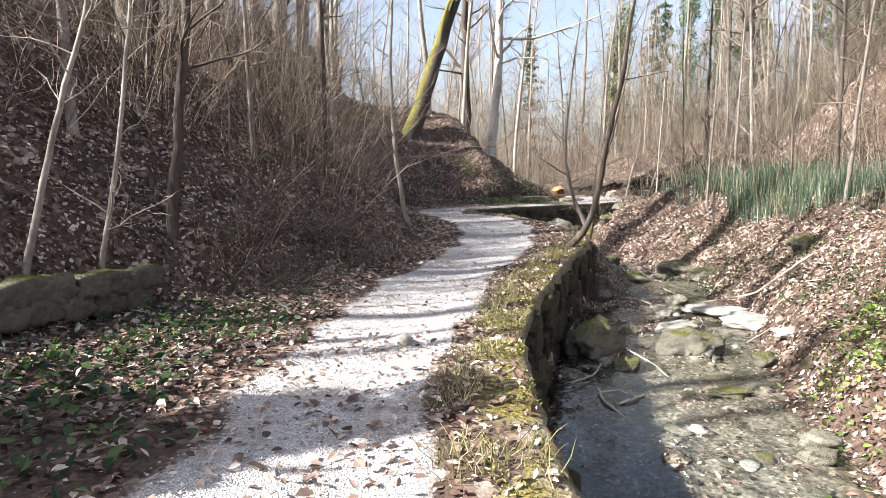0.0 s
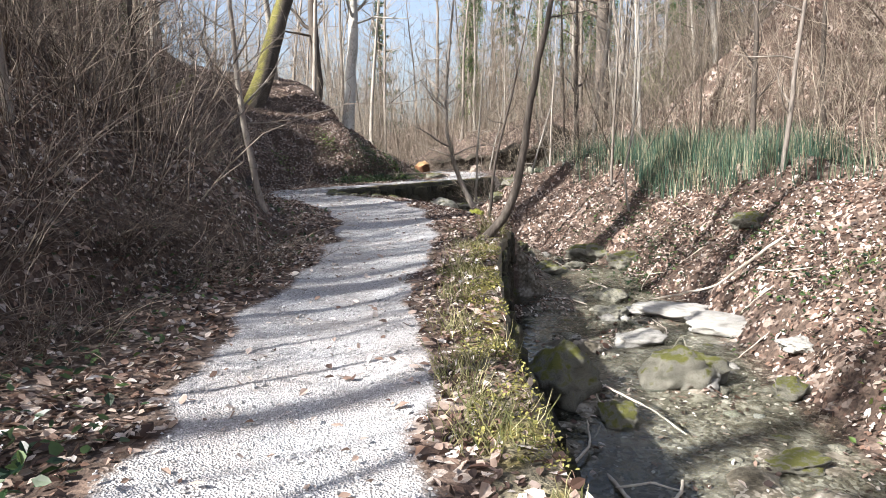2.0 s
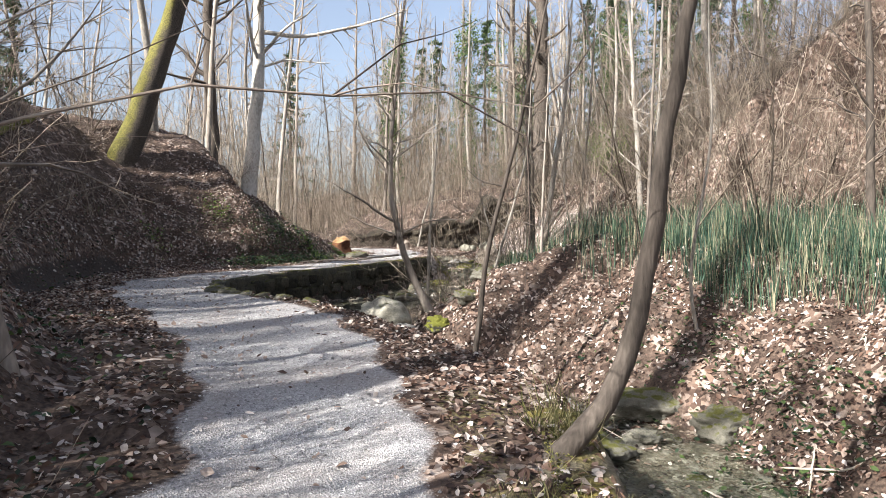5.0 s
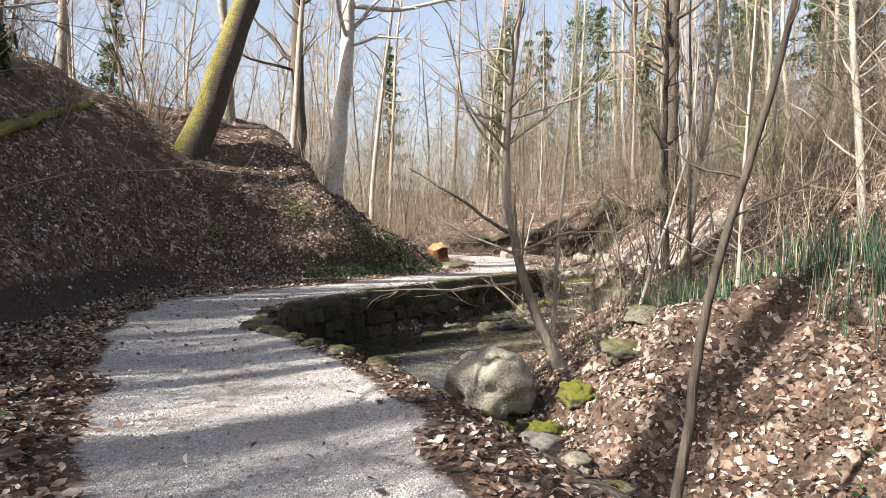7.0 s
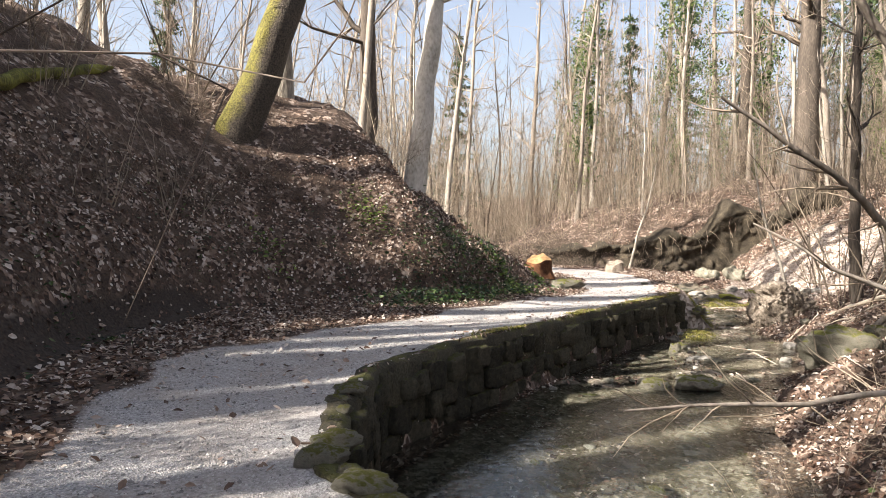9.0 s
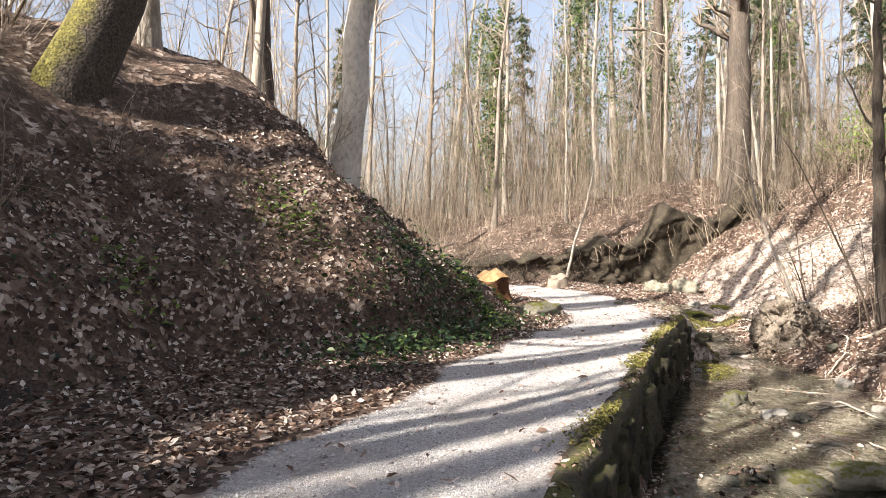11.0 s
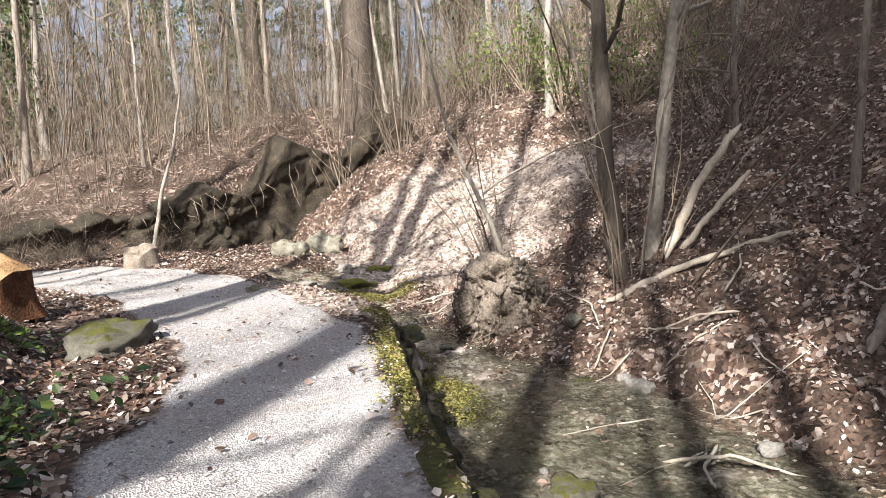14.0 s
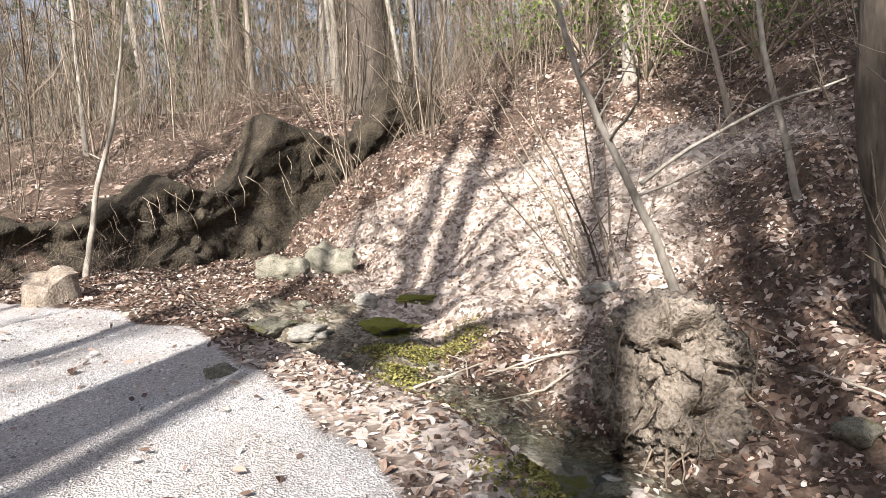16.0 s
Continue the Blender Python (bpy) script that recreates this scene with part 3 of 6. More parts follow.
def make_water():
    seg = np.cumsum(np.r_[0, np.hypot(*np.diff(EDGE[:, :2], axis=0).T)])
    use = np.interp(np.linspace(0, 1, 260), [0, 1], [0, seg[23]])
    ex, ey, ez = (np.interp(use, seg, EDGE[:, k]) for k in (0, 1, 3))
    rows = []
    for x0, y0, z0 in zip(ex, ey, ez):
        rows.append((x0, y0, z0))
    rows = np.array(rows)
    seg2 = FAR[:, :2]
    far = []
    for x0, y0, _ in rows:
        best = None
        for a, b in zip(seg2[:-1], seg2[1:]):
            d = b - a
            f = np.clip(((x0 - a[0]) * d[0] + (y0 - a[1]) * d[1]) / (d @ d), 0, 1)
            p = a + f * d
            r = np.hypot(x0 - p[0], y0 - p[1])
            if best is None or r < best[0]:
                best = (r, p)
        far.append(best[1])
    far = np.array(far)
    across = np.linspace(0.02, 1.12, 14)
    v = np.stack([rows[:, None, k] + across[None] * (far[:, None, k] - rows[:, None, k]) for k in (0, 1)] + [np.repeat(rows[:, 2:3], 14, 1)], -1)
    i, j = np.meshgrid(np.arange(len(rows) - 1), np.arange(13), indexing="ij")
    q = np.stack([i * 14 + j, i * 14 + j + 1, (i + 1) * 14 + j + 1, (i + 1) * 14 + j], -1).reshape(-1, 4)
    ob = new("water", mesh_from("water", v.reshape(-1, 3), q, WATER))
    ob.visible_shadow = False
    tagged(ob, "shallow clear stream water over stones", "stream", kind="structure")


make_water()


# ---- trees ----
def wander(rng, start, way, length, n, bend=0.12, lift=0.0):
    """Points of a stem that grows along way and strays a little."""
    pts, d = [np.array(start, float)], np.array(way, float) / np.linalg.norm(way)
    for _ in range(n):
        d = d + rng.normal(0, bend, 3) + (0, 0, lift)
        d /= np.linalg.norm(d)
        pts.append(pts[-1] + d * length / n)
    return np.array(pts)


def branches(rng, limbs, twigs, pts, rad, count, lo, length, droop=0.0, depth=2):
    """Limbs off a stem, with twigs off the limbs."""
    for _ in range(count):
        f = lo + (1 - lo) * rng.random() ** 0.9
        k = f * (len(pts) - 1)
        i = min(int(k), len(pts) - 2)
        p = pts[i] + (k - i) * (pts[i + 1] - pts[i])
        a = rng.uniform(0, 6.28)
        ln = length * (1.15 - 0.75 * f) * rng.uniform(0.6, 1.3)
        way = np.array([math.cos(a), math.sin(a), rng.uniform(0.25, 1.1) - droop])
        r = np.interp(f, [0, 1], [rad, rad * 0.2]) * rng.uniform(0.3, 0.5)
        lp = wander(rng, p, way, ln, 5, 0.16, 0.05)
        limbs.add(lp, np.linspace(r, r * 0.25, 6), 4)
        for _ in range(rng.integers(4, 8) if depth > 1 else 2):
            m = rng.integers(1, 5)
            w2 = lp[m + 1] - lp[m] if m < 5 else lp[5] - lp[4]
            w2 = w2 / np.linalg.norm(w2) + rng.normal(0, 0.6, 3)
            tp = wander(rng, lp[m], w2, ln * rng.uniform(0.25, 0.55), 3, 0.2, 0.04)
            twigs.add(tp, np.linspace(max(r * 0.35, 0.004), 0.002, 4), 3)


def bare_tree(seed, tall, rad, bark, lean=(0, 0), count=26, lo=0.35, reach=2.6, label="", name="bare_tree", bend=0.055, twig_mat=None, droop=0.0, group="trees of the wood"):
    rng = np.random.default_rng(seed)
    root = thing(name, label or "tall leafless woodland tree with grey bark", "tree", group)
    pts = wander(rng, (0, 0, -0.3), (lean[0], lean[1], 1), tall, 14, bend, 0.02)
    radii = rad * np.interp(np.linspace(0, 1, 15), [0, 0.03, 0.1, 1], [1.7, 1.25, 1.0, 0.18])
    part("trunk", Tubes().add(pts, radii, 10).mesh("trunk", bark), root)
    limbs, twigs = Tubes(), Tubes()
    branches(rng, limbs, twigs, pts, rad, count, lo, reach, droop)
    tagged(part("crown", limbs.mesh("crown", bark), root), kind="stuff")
    tagged(part("twig_spray", twigs.mesh("twig_spray", twig_mat or TWIG), root), kind="stuff")
    return root


def put(ob, x, y, turn=0.0, sink=0.0):
    ob.matrix_basis = pose(x, y, height(x, y) - sink, 0, 0, turn)
    return ob


def make_woods():
    rng = np.random.default_rng(4)
    kinds = [bare_tree(10 + k, t, r, b, count=c, lo=l, reach=rc, label=lb) for k, (t, r, b, c, l, rc, lb) in enumerate([
        (19, 0.14, GREY_BARK, 42, 0.3, 2.6, "tall slender leafless tree with grey-brown bark"),
        (23, 0.2, GREY_BARK, 46, 0.35, 3.2, "tall leafless tree with a straight grey trunk"),
        (15, 0.08, PALE_BARK, 36, 0.25, 2.0, "thin leafless tree with pale bark"),
        (17, 0.11, DARK_BARK, 36, 0.3, 2.2, "slim leafless tree with dark bark"),
        (13, 0.06, GREY_BARK, 34, 0.2, 1.7, "slender pale young tree without leaves"),
        (21, 0.17, PALE_BARK, 40, 0.4, 2.8, "tall leafless beech with pale smooth bark")])]
    n = 6000
    far = rng.random(n) < 0.55
    xs = np.where(far, rng.uniform(-22, 50, n), rng.uniform(-24, 40, n))
    ys = np.where(far, rng.uniform(46, 98, n), rng.uniform(-10, 60, n))
    zs, _, _, _, _, df, dq = land(xs, ys)
    ok = np.where(ys > 52, np.abs(xs - 10) > 2.5, (df > 2.5) | (dq > 4.5))
    ok &= ~(~far & (df > 0) & (df < 4.5) & (ys < 30) & (rng.random(n) < 0.5))
    ok &= ~((xs > 14) & (xs < 24) & (ys > 28) & (ys < 47) & (rng.random(n) < 0.75))
    ok &= ~((df > 0) & (df < 5) & (ys > 24) & (ys < 38))
    ok &= ~((df > 0) & (df < 9) & (ys < 24) & (rng.random(n) < 0.6))
    spots = []
    for x, y, z in zip(xs[ok], ys[ok], zs[ok]):
        if len(spots) < 290 and all((x - a) ** 2 + (y - b) ** 2 > 1.6 for a, b, _ in spots):
            spots.append((x, y, z))
    for n, (x, y, z) in enumerate(spots):
        k = kinds[int(rng.integers(0, len(kinds)))]
        s = rng.uniform(0.8, 1.2)
        m = pose(x, y, z - 0.1, rng.normal(0, 2.5), rng.normal(0, 2.5), rng.uniform(0, 360))
        ob = copy_thing(k, m) if n >= len(kinds) else kinds[n]
        ob.matrix_basis = m @ Matrix.Diagonal((s * 0.75, s * 0.75, s, 1))


make_woods()


# ---- single trees and saplings beside the path ----
def curved_tree(seed, pts, rad, bark, label, name="sapling", count=10, lo=0.35, reach=1.2, category="tree", group="", taper=0.25, sides=9, arms=()):
    """A tree whose stem follows given bends; the first point stands on the ground."""
    rng = np.random.default_rng(seed)
    base = np.array(pts[0], float)
    root = thing(name, label, category, group, at=tuple(base))
    ctrl = np.array(pts, float) - base
    ctrl[0] -= (ctrl[1] - ctrl[0]) / np.linalg.norm(ctrl[1] - ctrl[0]) * (0.25 + 2.2 * rad)
    s = np.r_[0, np.cumsum(np.linalg.norm(np.diff(ctrl, axis=0), axis=1))]
    u = np.linspace(0, s[-1], 22)
    line = np.stack([np.interp(u, s, ctrl[:, k]) for k in range(3)], -1)
    for _ in range(2):
        line[1:-1] = (line[:-2] + 2 * line[1:-1] + line[2:]) / 4
    line[1:] += rng.normal(0, rad * 0.12, (21, 3)) * (1, 1, 0)
    radii = rad * np.interp(np.linspace(0, 1, 22), [0, 0.05, 0.12, 1], [1.5, 1.15, 1, taper])
    part("trunk", Tubes().add(line, radii, sides).mesh("trunk", bark), root)
    limbs, twigs = Tubes(), Tubes()
    branches(rng, limbs, twigs, line, rad * 1.1, count, lo, reach)
    for arm, r in arms:
        arm = np.array(arm, float)
        s = np.r_[0, np.cumsum(np.linalg.norm(np.diff(arm, axis=0), axis=1))]
        u = np.linspace(0, s[-1], 12)
        lp = np.stack([np.interp(u, s, arm[:, k]) for k in range(3)], -1)
        lp[1:] += np.cumsum(rng.normal(0, s[-1] * 0.006, (11, 3)), axis=0)
        part("limb", Tubes().add(lp, np.linspace(r, r * 0.3, 12), 6).mesh("limb", bark), root)
        for _ in range(14):
            k = rng.integers(2, 11)
            twigs.add(wander(rng, lp[k], (lp[k] - lp[k - 1]) / np.linalg.norm(lp[k] - lp[k - 1]) + rng.normal(0, 0.6, 3), s[-1] * rng.uniform(0.1, 0.3), 4, 0.2), np.linspace(max(r * 0.3, 0.004), 0.002, 5), 3)
    tagged(part("crown", limbs.mesh("crown", bark), root), kind="stuff")
    tagged(part("twig_spray", twigs.mesh("twig_spray", TWIG), root), kind="stuff")
    return root


def bent(x, y, rel, z=None):
    z = height(x, y) if z is None else z
    return [(x, y, z)] + [(x + a, y + b, z + c) for a, b, c in rel]


def make_single_trees():
    curved_tree(1, bent(-4.4, 7.0, [(0.3, 0.1, 1.4), (0.66, 0.2, 2.7), (1.1, 0.3, 5)]), 0.04, PALE_BARK, "thin pale yellowish sapling on the leafy bank", count=16, lo=0.15)
    curved_tree(2, bent(-4.05, 7.9, [(0.2, 0.1, 1.3), (0.35, 0.2, 2.8), (0.6, 0.2, 5.5)]), 0.033, PALE_BARK, "slender bare sapling beside a low mossy wall", count=16, lo=0.12)
    curved_tree(3, bent(-3.7, 9.1, [(0.12, 0.1, 1.7), (0.25, 0.2, 3.2), (0.3, 0.4, 8)]), 0.075, DARK_BARK, "dark slim tree at the foot of the bank", count=18, lo=0.25, reach=1.8)
    curved_tree(4, bent(2.85, 14.3, [(0.32, -0.08, 0.34), (0.45, -0.09, 1.26), (0.66, -0.1, 2.46), (0.88, -0.13, 3.34), (1.2, -0.2, 6.2)], 0.3), 0.07, DARK_BARK,
                "dark bent sapling leaning out from the wall's end", count=9, lo=0.5, reach=1.3)
    curved_tree(5, bent(4.2, 19.3, [(0.11, -0.05, 0.87), (0.21, -0.1, 1.93), (0.5, -0.24, 3.04), (0.7, -0.3, 3.9), (1.1, -0.5, 6)]), 0.042, DARK_BARK,
                "slim dark sapling rising from leaf litter", count=10, lo=0.3)
    curved_tree(6, bent(7.6, 18.6, [(-0.15, 0.05, 0.82), (0.03, -0.03, 1.82), (0.2, -0.1, 3.08), (0.09, -0.08, 4.34), (0.2, 0, 7)]), 0.026, PALE_BARK, "thin pale crooked sapling on the far bank", count=12)
    curved_tree(7, bent(4.95, 23.6, [(-0.37, 0.08, 0.79), (-0.64, 0.16, 2.0), (-0.65, 0.19, 2.9), (-0.49, 0.21, 4.57), (-0.2, 0.2, 7)], 0.25), 0.07, GREY_BARK,
                "bare grey tree bending over a boulder by the pool", name="bare_tree", count=26, lo=0.16, reach=1.7,
                arms=[([(-0.5, 0.1, 0.9), (-1.5, 0, 0.8), (-2.5, -0.1, 0.75)], 0.022), ([(-0.6, 0.15, 1.6), (-1.4, 0, 2.1), (-2.0, 0, 2.45)], 0.03), ([(-0.5, 0.13, 1.3), (0.2, 0.1, 1.6), (0.95, 0.1, 1.65)], 0.025), ([(-0.63, 0.18, 2.5), (-1.2, 0.1, 3.3), (-1.5, 0.1, 4.4)], 0.03)])
    curved_tree(8, bent(5.6, 25.2, [(0.1, 0.1, 2), (0.3, 0.2, 4), (0.5, 0.2, 7)]), 0.04, PALE_BARK, "slender pale sapling near the pool", count=16, lo=0.15)
    curved_tree(9, bent(7.8, 26.6, [(0.6, -0.1, 2), (1.1, -0.1, 3.6), (1.3, 0, 6)]), 0.04, PALE_BARK, "slanting pale sapling among horsetails", count=14, lo=0.2)
    curved_tree(10, bent(-1.7, 37, [(1.1, 0.1, 3.2), (2.3, 0.2, 7), (3.6, 0.4, 12), (4.4, 0.6, 17)]), 0.45, HALF_MOSS, "leaning thick tree with bright moss on its trunk", name="mossy_tree", count=16, lo=0.4, reach=4, sides=14)
    curved_tree(11, bent(2.7, 38.6, [(0.3, 0, 3), (0.55, 0.1, 7), (0.5, 0.1, 13), (0.9, 0.3, 19)]), 0.28, BEECH_BARK, "pale-barked beech on the crest of the bank", name="beech_tree", count=24, lo=0.3, reach=4, sides=12,
                arms=[([(0.5, 0.1, 6.6), (2.2, -0.2, 6.3), (4.5, -0.5, 6.9), (6.5, -0.8, 7.7)], 0.1), ([(0.45, 0.1, 5.2), (1.6, -0.6, 5.4), (3.2, -1.2, 5.2)], 0.06)])
    curved_tree(12, bent(1.6, 44.5, [(-0.1, 0, 5), (-0.2, 0, 11), (0, 0, 20)]), 0.36, DARK_BARK, "straight dark trunk standing behind the bank", name="bare_tree", count=22, lo=0.4, reach=3.5, sides=12)
    curved_tree(13, bent(13.9, 68.3, [(0.1, 0, 5), (0.3, 0, 11), (0.4, 0, 19)]), 0.22, GREY_BARK, "straight grey tree far up the valley", name="bare_tree", count=26, lo=0.3, reach=3, sides=12)
    curved_tree(14, bent(14.3, 36.3, [(-0.07, 0.15, 2.8), (-0.07, 0.25, 6.4), (0.1, 0.5, 11)]), 0.15, DARK_BARK, "dark trunk of a pair of trees on the slope", name="bare_tree", count=18, lo=0.3, reach=2.4, sides=12)
    curved_tree(15, bent(14.65, 35.9, [(0.12, -0.1, 0.6), (0.22, -0.22, 2.5), (0.64, -0.67, 6.2), (0.9, -0.9, 11)]), 0.125, PALE_BARK, "pale trunk of a pair of trees on the slope", name="bare_tree", count=18, lo=0.3, reach=2.4, sides=12)
    curved_tree(16, bent(14.6, 33.0, [(0.15, -0.13, 2.5), (0.3, -0.27, 4.6), (0.5, -0.4, 9)]), 0.06, GREY_BARK, "thin upright tree on the leafy slope", name="bare_tree", count=14, lo=0.3)
    curved_tree(17, bent(13.35, 37.95, [(-0.07, 0.2, 0.67), (-0.27, 0.63, 1.7), (-0.34, 0.81, 2.3), (-0.4, 1.2, 4.2)], 0.85), 0.045, PALE_BARK, "pale sapling growing out of the upturned root mass", count=14, lo=0.2, reach=1.6,
                arms=[([(-0.1, 0.25, 1.0), (0.55, -0.55, 1.55), (1.6, -1.8, 2.2)], 0.022), ([(-0.2, 0.5, 1.4), (-0.6, 0.1, 1.7), (-1.1, -0.1, 1.95)], 0.018)])
    curved_tree(18, bent(16.9, 37.4, [(0, 0.2, 1.1), (-0.1, 0.4, 2), (0, 0.5, 5)]), 0.05, PALE_BARK, "thin pale sapling on the steep slope", count=12, lo=0.2)
    curved_tree(19, bent(21.6, 48.7, [(0, 0, 6), (0.1, 0, 12), (0.1, 0, 22)]), 0.55, DARK_BARK, "big dark straight conifer trunk on the hillside", name="bare_tree", count=24, lo=0.3, reach=3, sides=14)
    curved_tree(20, bent(22.3, 48.0, [(-0.4, 0.3, 4), (-0.7, 0.4, 9), (-0.8, 0.4, 13)]), 0.075, PALE_BARK, "white-barked birch beside a big trunk", name="birch_tree", count=14)
    curved_tree(21, bent(23.0, 48.0, [(-0.1, 0.1, 4), (-0.2, 0.2, 9), (-0.2, 0.2, 13)]), 0.075, PALE_BARK, "white-barked birch beside a big trunk", name="birch_tree", count=14)
    curved_tree(22, bent(13.2, 48.4, [(0.25, -0.2, 1.6), (0.55, -0.5, 2.9), (0.8, -0.8, 5)]), 0.06, PALE_BARK, "slanting white sapling past the stump", count=10)
    curved_tree(23, bent(8.0, 20.3, [(0, 0, 1), (0.2, 0.1, 4), (0.4, 0.2, 8)]), 0.034, GREY_BARK, "slim grey tree on the horsetail bank", name="bare_tree", count=16)
    curved_tree(24, bent(23.6, 56.9, [(0, 0, 6), (0.1, 0, 12), (0.1, 0, 23)]), 0.34, DARK_BARK, "tall dark trunk far up the valley", name="bare_tree", count=24, lo=0.3, reach=3)
    curved_tree(25, bent(-0.9, 16.6, [(-0.3, 0.1, 1.6), (-0.4, 0.1, 4), (-0.2, 0.2, 8)]), 0.06, GREY_BARK, "slim grey tree on the shaded bank", name="bare_tree", count=20, lo=0.15, reach=1.7)
    for k, (x, y, r) in enumerate([(-9, 24.8, 0.34), (-7, 29.4, 0.32), (-6.5, 31.6, 0.3), (-6.2, 34.4, 0.16), (-6.2, 13.6, 0.26), (-7.2, 8.8, 0.22)]):
        curved_tree(70 + k, bent(x, y, [(0.05, 0, 6), (0.1, 0.1, 14), (0.1, 0.1, 26)]), r, GREY_BARK, "tall straight old tree standing back on the bank", name="bare_tree", count=26, lo=0.55, reach=3.2, sides=12, group="tall trees above the bank", taper=0.5)
    for k, (x, y, r, hgt) in enumerate([(-3.5, 12.5, 0.05, 7), (-5.2, 9.5, 0.07, 9), (-2.6, 15.0, 0.05, 7), (-4.6, 17.5, 0.1, 12), (-3.2, 20.5, 0.06, 9), (-6, 14, 0.12, 14), (-5.5, 24, 0.15, 15), (-4.6, 28.5, 0.12, 14),
                                        (-7.5, 31, 0.2, 17), (-6.5, 20, 0.2, 17), (9.5, 22, 0.05, 7), (10.5, 18, 0.07, 9), (9.3, 15.5, 0.05, 7), (11.5, 25, 0.08, 10), (10.2, 28.5, 0.05, 8), (7.2, 22.7, 0.03, 5), (18, 30, 0.08, 10), (19.5, 33, 0.07, 9), (17.6, 35.2, 0.05, 7), (20.5, 36, 0.09, 11), (22, 33, 0.1, 12), (18.8, 28, 0.08, 10), (21, 30.5, 0.09, 11), (23, 37, 0.1, 12), (19, 38.6, 0.05, 7), (16.3, 31.2, 0.04, 6)]):
        rng = np.random.default_rng(300 + k)
        lean = rng.normal(0, 0.08, 2) * hgt
        curved_tree(200 + k, bent(x, y, [(lean[0] * 0.3, lean[1] * 0.3, hgt * 0.35), (lean[0], lean[1], hgt)]), r, (GREY_BARK, PALE_BARK, DARK_BARK)[k % 3], "slender leafless tree on the valley side",
                    name="bare_tree", count=int(14 + hgt), lo=0.18, reach=hgt * 0.2, group="slender trees of the banks")


make_single_trees()


def leaf_cloud(rng, centres, spreads, count):
    pick = rng.integers(0, len(centres), count)
    return np.asarray(centres)[pick] + rng.normal(0, 1, (count, 3)) * np.asarray(spreads)[pick]


def ivy_tree(seed, x, y, tall, rad, full):
    rng = np.random.default_rng(seed)
    root = thing("ivy_clad_tree", "tall tree trunk wrapped in green ivy", "tree", "ivy-clad trees")
    pts = wander(rng, (0, 0, -0.3), (0, 0, 1), tall, 12, 0.03, 0.02)
    part("trunk", Tubes().add(pts, rad * np.linspace(1.2, 0.25, 13), 8).mesh("trunk", GREY_BARK), root)
    limbs, twigs = Tubes(), Tubes()
    branches(rng, limbs, twigs, pts, rad, 18, 0.4, 2.2)
    tagged(part("crown", limbs.mesh("crown", GREY_BARK), root), kind="stuff")
    cl, sp = [], []
    for _ in range(70):
        f = rng.uniform(0.12, 0.92)
        k = int(f * 11)
        a, r = rng.uniform(0, 6.28), rad + full * rng.random() * (1 - 0.5 * abs(f - 0.5))
        cl.append(pts[k] + np.array([math.cos(a) * r, math.sin(a) * r, rng.uniform(0, tall / 12)]))
        sp.append((0.22, 0.22, 0.4))
    p = leaf_cloud(rng, cl, sp, 2600)
    tagged(part("ivy", leaves("ivy", p, rng.normal(0, 1, p.shape), rng.uniform(0.12, 0.24, len(p)), IVY, rng), root, "dense climbing ivy leaves"), kind="stuff")
    return put(root, x, y)


# Builds the wood's spruces and the unseen ones added to cast shade.
def spruce(seed, x, y, tall, wide, low=0.25):
    rng = np.random.default_rng(seed)
    root = thing("spruce_tree", "dark green spruce with drooping boughs, in the wood and as added shade caster", "tree", "spruces of the valley")
    pts = wander(rng, (0, 0, -0.3), (0, 0, 1), tall, 10, 0.02, 0.02)
    part("trunk", Tubes().add(pts, 0.25 * np.linspace(1.1, 0.1, 11), 8).mesh("trunk", DARK_BARK), root)
    limbs, places, ways = Tubes(), [], []
    for _ in range(90):
        f = rng.uniform(low, 0.98)
        ln, a = wide * (1.05 - f) / (1.05 - low) * 0.85 * rng.uniform(0.7, 1.2), rng.uniform(0, 6.28)
        st = pts[int(f * 9)] + (0, 0, rng.uniform(0, tall / 10))
        lp = wander(rng, st, (math.cos(a), math.sin(a), -0.15), ln, 4, 0.1, -0.03)
        limbs.add(lp, np.linspace(0.04, 0.01, 5), 3)
        for q in range(34):
            u = rng.uniform(0.15, 1) * 3.99
            i = int(u)
            places.append(lp[i] + (u - i) * (lp[i + 1] - lp[i]) + rng.normal(0, 0.12, 3) + (0, 0, -0.1))
    p = np.array(places)
    tagged(part("crown", limbs.mesh("crown", DARK_BARK), root), kind="stuff")
    tagged(part("needles", leaves("needles", p, rng.normal(0, 1, p.shape), rng.uniform(0.25, 0.5, len(p)), NEEDLES, rng, width=(0.25, 0.5)), root, "drooping dark green needles"), kind="stuff")
    return put(root, x, y)


